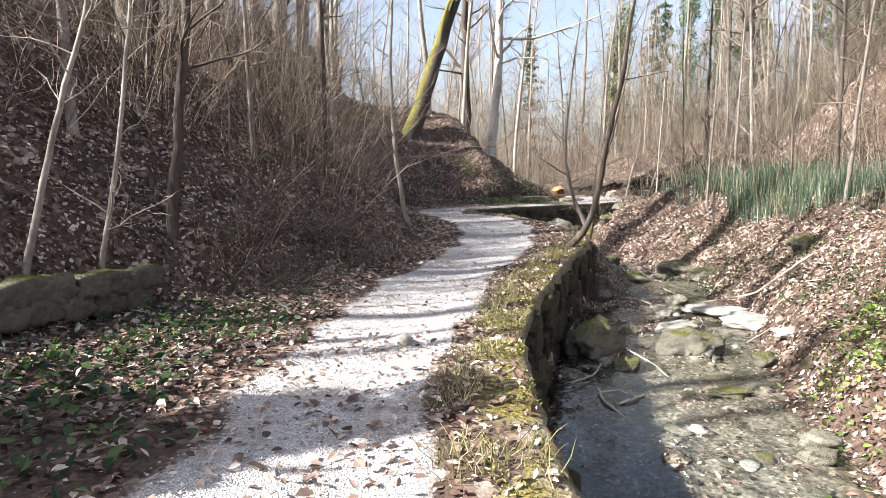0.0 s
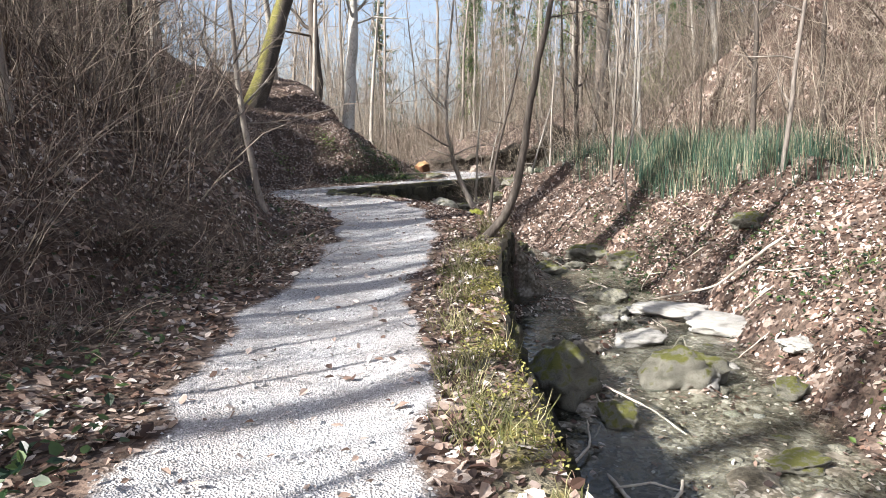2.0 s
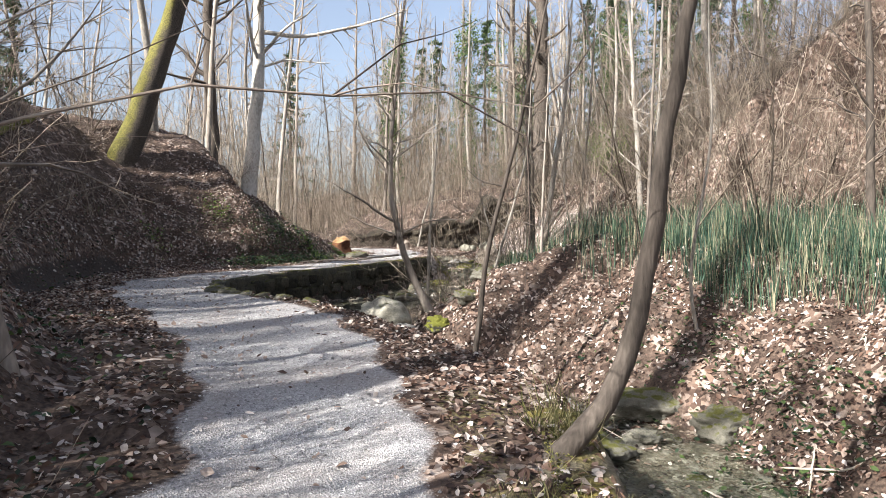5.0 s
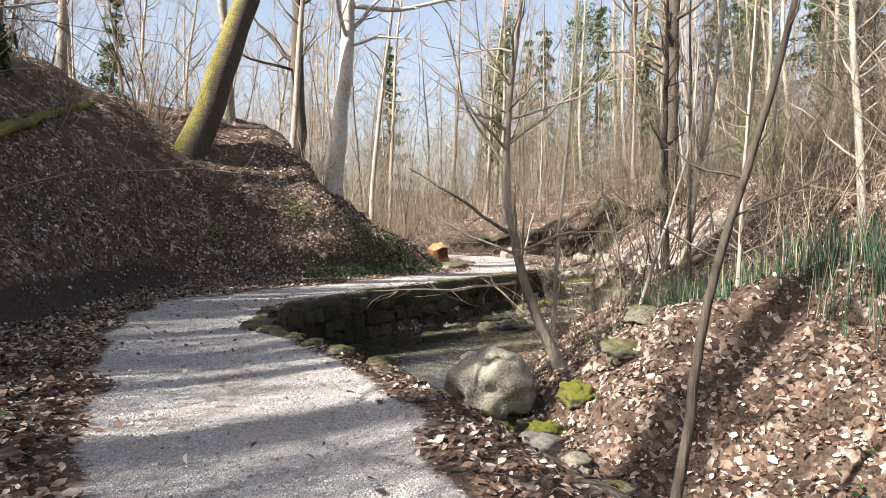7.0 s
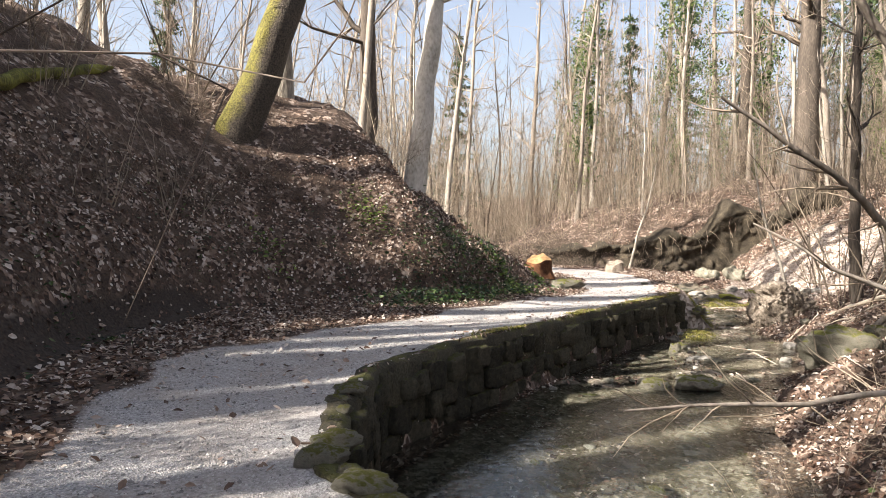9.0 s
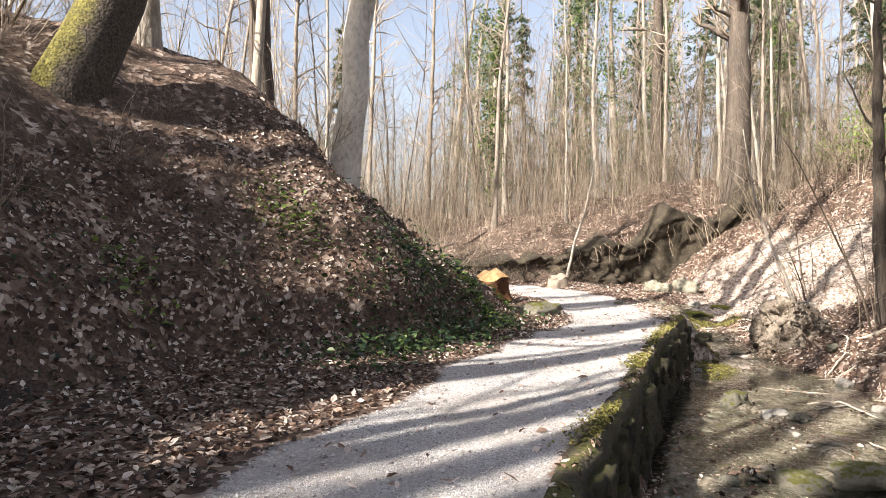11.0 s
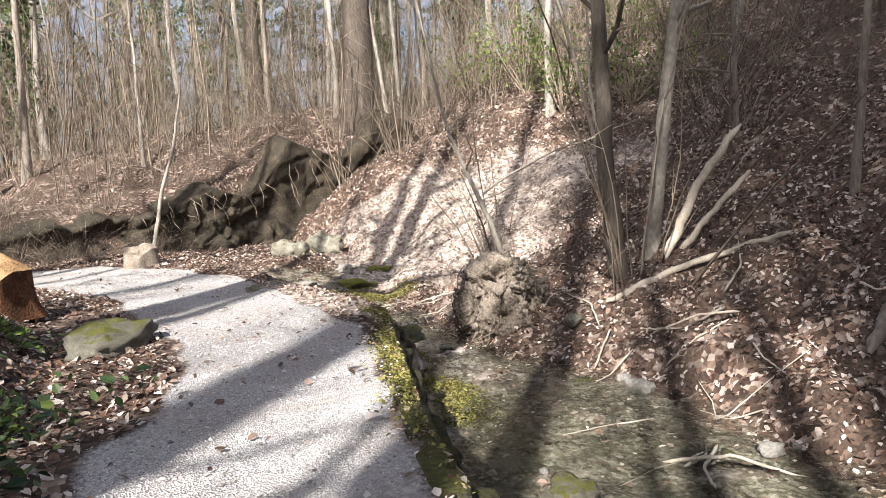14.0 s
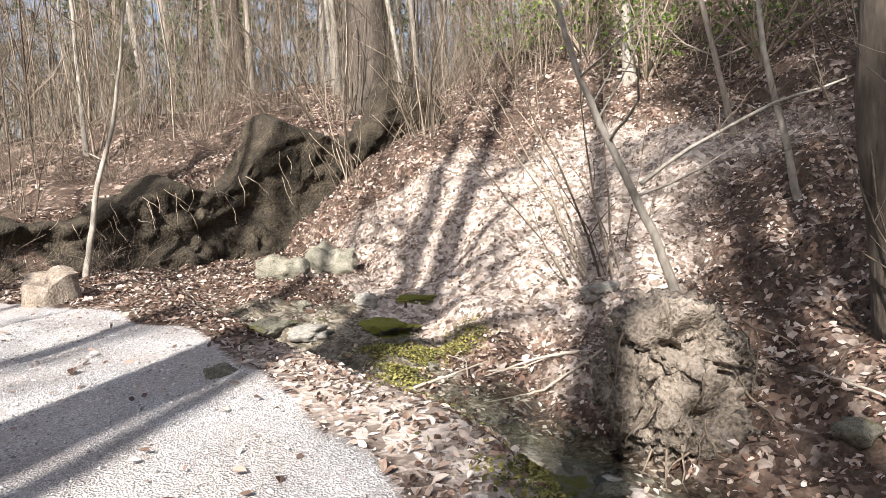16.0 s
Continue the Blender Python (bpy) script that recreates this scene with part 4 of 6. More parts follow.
def make_green_trees():
    for k, (x, y, t, r, f) in enumerate([(24.2, 69.5, 22, 0.3, 1.0), (28, 67, 21, 0.3, 0.9), (30.5, 66, 20, 0.3, 0.9), (19, 72, 20, 0.22, 0.5), (36, 60, 18, 0.3, 0.9), (14.5, 58, 15, 0.18, 0.4), (20, 80, 22, 0.3, 1.0), (31, 40, 14, 0.25, 0.7), (26, 60, 17, 0.22, 0.7), (33, 57, 17, 0.24, 0.8), (38, 63, 19, 0.25, 0.8), (23, 63.5, 18, 0.2, 0.6)]):
        ivy_tree(400 + k, x, y, t, r, f)
    for k, (x, y, t, w) in enumerate([(10, 78, 20, 3.6), (33, 72, 22, 4), (40, 66, 22, 4), (36, 54, 19, 3.5), (27, 88, 24, 4.2), (47, 62, 22, 4), (30, 47, 15, 3), (35, 63, 23, 4.4), (39, 72, 24, 4.4), (31, 78, 24, 4.4), (45, 76, 25, 4.6), (25, 76, 22, 4), (42, 57, 20, 4), (-12, 66, 20, 3.6)]):
        spruce(420 + k, x, y, t, w)
    # unseen evergreens added behind the bank's crest to throw the broad shade across the valley
    for k, (x, y, t, w) in enumerate([(-12, 24, 25, 4.6), (-12.5, 21.5, 25, 4.6), (-10, 26.2, 29, 4.8), (-10.5, 23.8, 30, 4.8), (-14, 21.5, 32, 5), (-14, 24, 32, 5), (-15.5, 22.8, 33, 5)]):
        spruce(440 + k, x, y, t, w, 0.58)
    for k, (x, y, t, w) in enumerate([(-10.5, 15.5, 38, 7), (-11.5, 18, 40, 7), (-10.8, 20.4, 40, 7), (-12, 22.8, 40, 7), (-13.5, 19.2, 43, 7.5)]):
        spruce(460 + k, x, y, t, w, 0.6)
    # low unseen evergreens added on the crest to shade the bank below
    for k, (x, y, t, w) in enumerate([(-8, 29.6, 2.8, 1.6), (-7.6, 31.4, 2.6, 1.6), (-6.6, 33.4, 2.4, 1.5)]):
        spruce(470 + k, x, y, t, w, 0.06)
    # small unseen spruce added to shade the leaves left of the path
    spruce(450, -6.6, 2.2, 4.5, 2.0, 0.1)


make_green_trees()


# ---- undergrowth ----
def shrub(seed, tall, stems, spread_out, mat=None):
    rng = np.random.default_rng(seed)
    root = thing("shrub", "leafless brown thicket of thin upright stems", "shrub", "bare shrubs of the undergrowth")
    stem, twig = Tubes(), Tubes()
    for _ in range(stems):
        a, o = rng.uniform(0, 6.28), rng.uniform(0, spread_out)
        lean = rng.uniform(0.05, 0.5)
        ln = tall * rng.uniform(0.5, 1.1)
        p = wander(rng, (math.cos(a) * o, math.sin(a) * o, -0.1), (math.cos(a) * lean, math.sin(a) * lean, 1), ln, 6, 0.1, 0.0)
        r = rng.uniform(0.006, 0.016) * tall / 2.5
        stem.add(p, np.linspace(r, r * 0.25, 7), 3)
        for _ in range(rng.integers(3, 6)):
            k = rng.integers(1, 6)
            twig.add(wander(rng, p[k], p[k] - p[k - 1] + rng.normal(0, 0.25 * ln / 6 * 3, 3), ln * rng.uniform(0.12, 0.32), 3, 0.2, 0.02), np.linspace(max(r * 0.4, 0.003), 0.0015, 4), 3)
    tagged(part("branching", stem.mesh("branching", mat or BRUSH), root), kind="stuff")
    tagged(part("twig_spray", twig.mesh("twig_spray", mat or BRUSH), root), kind="stuff")
    return root


def make_undergrowth():
    rng = np.random.default_rng(77)
    kinds = [shrub(500, 2.4, 14, 0.5), shrub(501, 3.4, 12, 0.6), shrub(502, 1.5, 18, 0.5), shrub(503, 4.5, 11, 0.8), shrub(504, 1.0, 20, 0.6), shrub(505, 5.5, 9, 0.9)]
    n = 4000
    zone = rng.random(n)
    xs = np.where(zone < 0.25, rng.uniform(-14, 42, n), np.where(zone < 0.65, rng.uniform(-12, 2, n), rng.uniform(5, 30, n)))
    ys = np.where(zone < 0.25, rng.uniform(43, 82, n), np.where(zone < 0.65, rng.uniform(3, 44, n), rng.uniform(6, 50, n)))
    zs, _, _, _, _, dfs, dqs = land(xs, ys)
    ok = np.where(ys > 50, np.abs(xs - 10) > 2.2, (dfs > 1.1) | (dqs > 1.6))
    ok &= ~((xs > 11) & (xs < 20) & (ys > 29) & (ys < 46) & (rng.random(n) < 0.85))
    ok &= ~((dfs > 0) & (dfs < 4) & (ys > 25) & (ys < 40) & (rng.random(n) < 0.8))
    used = set()
    for x, y, z, df, dq in list(zip(xs[ok], ys[ok], zs[ok], dfs[ok], dqs[ok]))[:285]:
        k = int(rng.choice([0, 1, 3, 5])) if (y > 43 or dq > 5) else int(rng.choice([0, 1, 2, 3, 4]))
        if 0 < df < 2.5:
            k = int(rng.choice([2, 4, 0]))
        m = pose(x, y, z, rng.normal(0, 5), rng.normal(0, 5), rng.uniform(0, 360))
        ob = copy_thing(kinds[k], m) if k in used else kinds[k]
        ob.matrix_basis = m @ Matrix.Scale(rng.uniform(0.75, 1.25), 4)
        used.add(k)


make_undergrowth()


def arching_shrub(seed, tall, stems, spread_out, lean, name, label, category, group, mat):
    """Long thin stems that fan out and arch, each with a spray of fine twigs."""
    rng = np.random.default_rng(seed)
    root = thing(name, label, category, group)
    stem, twig = Tubes(), Tubes()
    for _ in range(stems):
        a, o, ln = rng.uniform(0, 6.28), rng.uniform(0, spread_out), tall * rng.uniform(0.55, 1.25)
        w = lean * rng.uniform(0.2, 1.3)
        p = wander(rng, (math.cos(a) * o, math.sin(a) * o, -0.12), (math.cos(a) * w, math.sin(a) * w, 1), ln, 7, 0.13, -0.07 * lean)
        r = rng.uniform(0.004, 0.011) * (tall / 2.5) ** 0.5
        stem.add(p, np.linspace(r, r * 0.3, 8), 3)
        for _ in range(rng.integers(5, 10)):
            k = rng.integers(1, 8)
            d = p[k] - p[k - 1]
            twig.add(wander(rng, p[k], d / np.linalg.norm(d) + rng.normal(0, 0.7, 3), ln * rng.uniform(0.1, 0.38), 3, 0.25), np.linspace(max(r * 0.45, 0.0025), 0.0014, 4), 3)
    tagged(part("branching", stem.mesh("branching", mat), root), kind="stuff")
    tagged(part("twig_spray", twig.mesh("twig_spray", mat), root), kind="stuff")
    return root


def make_bank_brush():
    rng = np.random.default_rng(79)
    shapes = [(3.2, 20, 0.5, 0.6), (4.4, 16, 0.6, 0.45), (2.2, 24, 0.6, 0.9), (3.6, 18, 0.8, 0.8)]
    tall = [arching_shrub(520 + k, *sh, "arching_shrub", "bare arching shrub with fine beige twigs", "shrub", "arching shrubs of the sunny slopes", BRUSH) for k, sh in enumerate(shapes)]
    # Same shapes again, with shade put into their stem colour.
    dark = [arching_shrub(540 + k, *sh, "arching_shrub", "dark bare arching shrub with tangled twigs on the shaded bank", "shrub", "arching shrubs of the shaded bank", SHADED_BRUSH) for k, sh in enumerate(shapes)]
    low = [arching_shrub(530 + k, *sh, "dry_bush", "low dry brown bush of tangled stems", "shrub", "low dry bushes of the banks", SHADED_BRUSH) for k, sh in enumerate([(0.9, 46, 0.5, 1.1), (1.2, 40, 0.45, 1.0)])]
    used = set()

    def plant(kinds, x, y, size):
        k = kinds[int(rng.integers(0, len(kinds)))]
        m = pose(x, y, height(x, y), rng.normal(0, 6), rng.normal(0, 6), rng.uniform(0, 360))
        ob = copy_thing(k, m) if k.name in used else k
        used.add(k.name)
        ob.matrix_basis = m @ Matrix.Scale(size, 4)

    def scatter(kinds, count, xr, yr, rule, size):
        xs, ys = rng.uniform(*xr, 2500), rng.uniform(*yr, 2500)
        _, path, wet, _, de, df, dq = land(xs, ys)
        ok = rule(df, dq, xs, ys) & (path < 0.05) & (wet < 0.2)
        for x, y in list(zip(xs[ok], ys[ok]))[:count]:
            plant(kinds, x, y, rng.uniform(*size))

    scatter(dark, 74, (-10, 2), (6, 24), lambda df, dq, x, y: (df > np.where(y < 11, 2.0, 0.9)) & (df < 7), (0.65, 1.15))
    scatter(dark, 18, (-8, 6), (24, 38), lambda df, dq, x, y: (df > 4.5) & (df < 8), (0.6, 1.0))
    scatter(tall, 62, (6, 24), (6, 32), lambda df, dq, x, y: dq > 4.2, (0.8, 1.3))
    scatter(tall, 26, (17, 30), (36, 56), lambda df, dq, x, y: dq > 7.0, (0.7, 1.2))
    scatter(tall, 44, (2, 21), (49, 58), lambda df, dq, x, y: y > 49.8, (0.6, 1.1))
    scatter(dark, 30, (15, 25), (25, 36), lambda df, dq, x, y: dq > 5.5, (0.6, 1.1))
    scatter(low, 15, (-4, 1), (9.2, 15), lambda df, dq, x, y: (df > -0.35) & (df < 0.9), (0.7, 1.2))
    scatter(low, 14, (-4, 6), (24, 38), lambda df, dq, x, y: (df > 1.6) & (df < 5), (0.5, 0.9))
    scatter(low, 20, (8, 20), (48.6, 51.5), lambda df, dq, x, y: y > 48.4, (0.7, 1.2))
    for x, y in ((5.6, 23.6), (5.8, 24.8), (5.2, 25.4), (6.4, 25.9)):
        plant(tall, x, y, rng.uniform(0.5, 0.85))


make_bank_brush()


def make_thicket():
    """The dense thin stems that fill the valley behind."""
    rng = np.random.default_rng(78)
    t = Tubes()
    n = 6000
    zone = rng.random(n)
    xs = np.where(zone < 0.55, rng.uniform(-16, 42, n), np.where(zone < 0.8, rng.uniform(8, 34, n), rng.uniform(-14, 3, n)))
    ys = np.where(zone < 0.55, 44 + 40 * rng.random(n) ** 1.4, np.where(zone < 0.8, rng.uniform(6, 52, n), rng.uniform(8, 48, n)))
    zs, _, _, _, _, df, dq = land(xs, ys)
    ok = np.where(ys > 50, (np.abs(xs - 10) > 1.8) | (ys > 57), (df > 2.2) | (dq > 3.0))
    ok &= ~((xs > 10) & (xs < 21) & (ys > 29) & (ys < 46)) & ~((df > 0) & (df < 5.5) & (ys > 24) & (ys < 42))
    for x, y, z0 in list(zip(xs[ok], ys[ok], zs[ok]))[:2050]:
        for _ in range(3):
            a = rng.normal(0, 0.26, 2)
            ln = rng.uniform(1.6, 6.0) * (1.4 if y > 54 else 1)
            r = rng.uniform(0.005, 0.014)
            p = wander(rng, (x + rng.normal(0, 0.3), y + rng.normal(0, 0.3), z0 - 0.15), (a[0], a[1], 1), ln, 5, 0.13)
            t.add(p, np.linspace(r, r * 0.3, 6), 3)
            for _ in range(6):
                k = rng.integers(1, 6)
                t.add(wander(rng, p[k], (rng.normal(0, 0.7), rng.normal(0, 0.7), 0.6), ln * rng.uniform(0.12, 0.35), 2, 0.2), np.linspace(r * 0.5, r * 0.25, 3), 3)
    # taller saplings that close the head of the valley
    n = 1500
    xs, ys = rng.uniform(-4, 36, n), rng.uniform(51, 86, n)
    zs = land(xs, ys)[0]
    ok = (np.abs(xs - 10) > 2.0) | (ys > 57)
    for x, y, z0 in list(zip(xs[ok], ys[ok], zs[ok]))[:1100]:
        a = rng.normal(0, 0.1, 2)
        ln = rng.uniform(6, 12)
        r = rng.uniform(0.012, 0.035)
        p = wander(rng, (x, y, z0 - 0.15), (a[0], a[1], 1), ln, 6, 0.07)
        t.add(p, np.linspace(r, r * 0.25, 7), 3)
        for _ in range(11):
            k = rng.integers(1, 7)
            t.add(wander(rng, p[k], (rng.normal(0, 0.7), rng.normal(0, 0.7), 0.6), ln * rng.uniform(0.1, 0.28), 2, 0.2), np.linspace(r * 0.45, r * 0.2, 3), 3)
    tagged(new("undergrowth", t.mesh("undergrowth", BRUSH)), "dense leafless undergrowth of thin beige stems", "undergrowth", kind="stuff")


make_thicket()


def blades(name, places, heights, width, mat, rng, lean=0.15):
    """Upright tapering blades, two quads each."""
    n = len(places)
    a = rng.uniform(0, 6.28, n)
    side = np.stack([np.cos(a), np.sin(a), 0 * a], -1) * width
    tip = rng.normal(0, lean, (n, 3)) * heights[:, None]
    tip[:, 2] = heights
    mid = tip * 0.5 + rng.normal(0, lean * 0.25, (n, 3)) * heights[:, None]
    v = np.stack([places - side, places + side, places + mid + side * 0.8, places + mid - side * 0.8, places + tip + side * 0.3, places + tip - side * 0.3], 1)
    f = np.array([(0, 1, 2, 3), (3, 2, 4, 5)])[None] + 6 * np.arange(n)[:, None, None]
    return mesh_from(name, v.reshape(-1, 3), f.reshape(-1, 4), mat)


def on_ground(x, y, lift=0.0):
    return np.stack([x, y, land(x, y)[0] + lift], -1)


def make_horsetails():
    rng = np.random.default_rng(31)
    c = np.array([(8.6, 17.6), (9.2, 18.6), (8.4, 19.6), (9.6, 20.6), (8.8, 21.8), (10.2, 17.4), (9.8, 15.8), (9.2, 23.2), (8.2, 25.0), (9.4, 25.6), (7.6, 26.8), (10.5, 24), (8.4, 28.2), (7.0, 25.6), (11, 21), (11, 19)])
    p = c[rng.integers(0, len(c), 15000)] + rng.normal(0, 0.85, (15000, 2))
    dq = land(p[:, 0], p[:, 1])[6]
    p = p[dq + 0.5 * wave(p[:, 0], p[:, 1], 1.6, 51) > 2.5]
    h = rng.uniform(0.25, 0.8, len(p))
    tagged(new("horsetails", blades("horsetails", on_ground(p[:, 0], p[:, 1]), h, 0.0065, HORSETAIL, rng, 0.1)), "dense stand of green horsetail stems on the far bank", "plants", kind="stuff")


make_horsetails()


def normals_at(x, y):
    z = land(x, y)[0]
    gx, gy = (land(x + 0.05, y)[0] - z) / 0.05, (land(x, y + 0.05)[0] - z) / 0.05
    n = np.stack([-np.clip(gx, -2, 2), -np.clip(gy, -2, 2), np.ones_like(z)], -1)
    return z, n / np.linalg.norm(n, axis=1)[:, None]


def make_litter():
    rng = np.random.default_rng(8)
    n = 500000
    y = rng.uniform(1.0, 50, n)
    mid = np.interp(y, EDGE[:, 1], EDGE[:, 0])
    x = mid + rng.uniform(-9.5, 12.5, n)
    z, path, wet, moss, de, df, dq = land(x, y)
    near = np.minimum(np.abs(de), 12)
    keep = np.where(path > 0.5, 0.03, np.where(path > 0.05, 0.3, 0.95))
    keep = np.where(wet > 0.5, 0.10 + 0.35 * (wave(x, y, 1.1, 21) > 0.25), keep)
    keep = keep * np.interp(near, [0, 5, 12], [1, 1, 0.4]) * np.clip(0.85 + 0.4 * wave(x, y, 1.3, 22), 0.4, 1)
    keep = np.where((de < 0) & (de > -0.45) & (path < 0.2) & (y < 15), np.interp(y, [3, 8], [0.3, 0.85]), keep)
    pale, cut = bare_soil(x, y)
    keep = keep * (1 - 0.35 * pale) * (1 - 0.9 * cut)
    keep = np.where((path > 0.5) & (y < 12) & (de > -1.1), 0.06, keep)
    keep = np.where((path > 0.5) & (y < 6.6), 0.2, keep)
    go = rng.random(n) < keep
    x, y, pale = x[go], y[go], pale[go]
    z, nor = normals_at(x, y)
    lift = rng.uniform(0.004, 0.035, len(x))
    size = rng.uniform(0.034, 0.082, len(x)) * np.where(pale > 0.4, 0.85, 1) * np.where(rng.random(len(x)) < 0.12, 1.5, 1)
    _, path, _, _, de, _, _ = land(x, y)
    # More pale leaves on path, verge and wherever the ground tone carries sunlight.
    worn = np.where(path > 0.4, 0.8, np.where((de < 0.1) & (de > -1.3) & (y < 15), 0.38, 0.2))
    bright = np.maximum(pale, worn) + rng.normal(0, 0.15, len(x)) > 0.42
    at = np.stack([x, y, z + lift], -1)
    for name, mat, go, label in (("fallen_leaves", DEAD_LEAF, ~bright, "brown curled fallen leaves strewn over the ground"), ("bleached_leaves", BLEACHED_SUNLIT_LEAF, bright, "bleached pinkish fallen leaves with some sunlight put into their colour")):
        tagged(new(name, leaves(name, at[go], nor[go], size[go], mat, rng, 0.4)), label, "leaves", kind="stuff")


make_litter()


def make_grit():
    rng = np.random.default_rng(9)
    n = 210000
    y = rng.uniform(1.5, 45, n)
    x = np.interp(y, EDGE[:, 1], EDGE[:, 0]) + rng.uniform(-4.5, 1.0, n)
    z, path, wet, *_ = land(x, y)
    go = (rng.random(n) < path * 0.55 + 0.01) & (wet < 0.1)
    x, y, z = x[go], y[go], z[go]
    k = len(x)
    r = np.exp(rng.normal(-4.85, 0.4, k)).clip(0.004, 0.03)
    shape = np.array([(1, 0, 0), (-1, 0, 0), (0, 1, 0), (0, -1, 0), (0, 0, 0.7), (0, 0, -0.7)], float)
    v = shape[None] * r[:, None, None] * rng.uniform(0.6, 1.3, (k, 6, 1))
    a = rng.uniform(0, 6.28, k)
    ca, sa = np.cos(a)[:, None], np.sin(a)[:, None]
    v = np.stack([v[..., 0] * ca - v[..., 1] * sa, v[..., 0] * sa + v[..., 1] * ca, v[..., 2]], -1) + np.stack([x, y, z + r * 0.3], -1)[:, None]
    f = np.array([(0, 2, 4), (2, 1, 4), (1, 3, 4), (3, 0, 4), (2, 0, 5), (1, 2, 5), (3, 1, 5), (0, 3, 5)])[None] + 6 * np.arange(k)[:, None, None]
    tagged(new("gravel", mesh_from("gravel", v.reshape(-1, 3), f.reshape(-1, 3), GRIT, smooth=False)), "loose pale grey gravel on the path", "gravel", kind="stuff")


make_grit()


# ---- rocks ----
def rock_mesh(seed, mat, detail=3, knobs=0.28, square=0.0):
    bm = bmesh.new()
    bmesh.ops.create_icosphere(bm, subdivisions=detail, radius=1)
    off = Vector((seed * 3.1, seed * 1.7, seed * 0.9))
    for v in bm.verts:
        d = v.co.normalized()
        r = 1 + knobs * noise.noise(d * 1.3 + off) + knobs * 0.6 * noise.noise(d * 2.9 + off) - knobs * 0.5 * abs(noise.noise(d * 4.3 - off)) + knobs * 0.2 * noise.noise(d * 9 + off)
        cut = max(abs(d.x), abs(d.y), abs(d.z))
        v.co = d * r * ((0.75 + 0.25 / cut) if not square else cut ** -square)
    me = bpy.data.meshes.new("rock")
    bm.to_mesh(me)
    bm.free()
    me.polygons.foreach_set("use_smooth", [True] * len(me.polygons))
    me.materials.append(mat)
    return me


ROUND = {m.name: rock_mesh(31 + n, m, 4, 0.26) for n, m in enumerate((ROCK, MOSSY_ROCK, BOULDER_STONE))}
SMALL = {m.name: [rock_mesh(k + 7 * n, m, 3, 0.42) for k in range(4)] for n, m in enumerate((ROCK, MOSSY_ROCK, PALE_ROCK, MOSS_CUSHION))}
ROCKS = {m.name: [rock_mesh(k + 7 * n, m, 4, 0.42) for k in range(4)] for n, m in enumerate((ROCK, MOSSY_ROCK, PALE_ROCK, MOSS_CUSHION))}


def rock(x, y, wide, mat, deep=0.8, tall=0.6, turn=0.0, sink=0.35, label="", group="", k=0, z=None, smooth=False):
    ob = new("rock" if wide < 0.9 else "boulder", ROUND[mat.name] if smooth else (SMALL if wide < 0.42 else ROCKS)[mat.name][k % 4])
    z = (height(x, y) if z is None else z) + wide * tall * (0.5 - sink)
    ob.matrix_basis = pose(x, y, z, 0, 0, turn) @ Matrix.Diagonal((wide / 2, wide * deep / 2, wide * tall / 2, 1))
    return tagged(ob, label or "weathered grey stone lying in the stream", "rock", group)


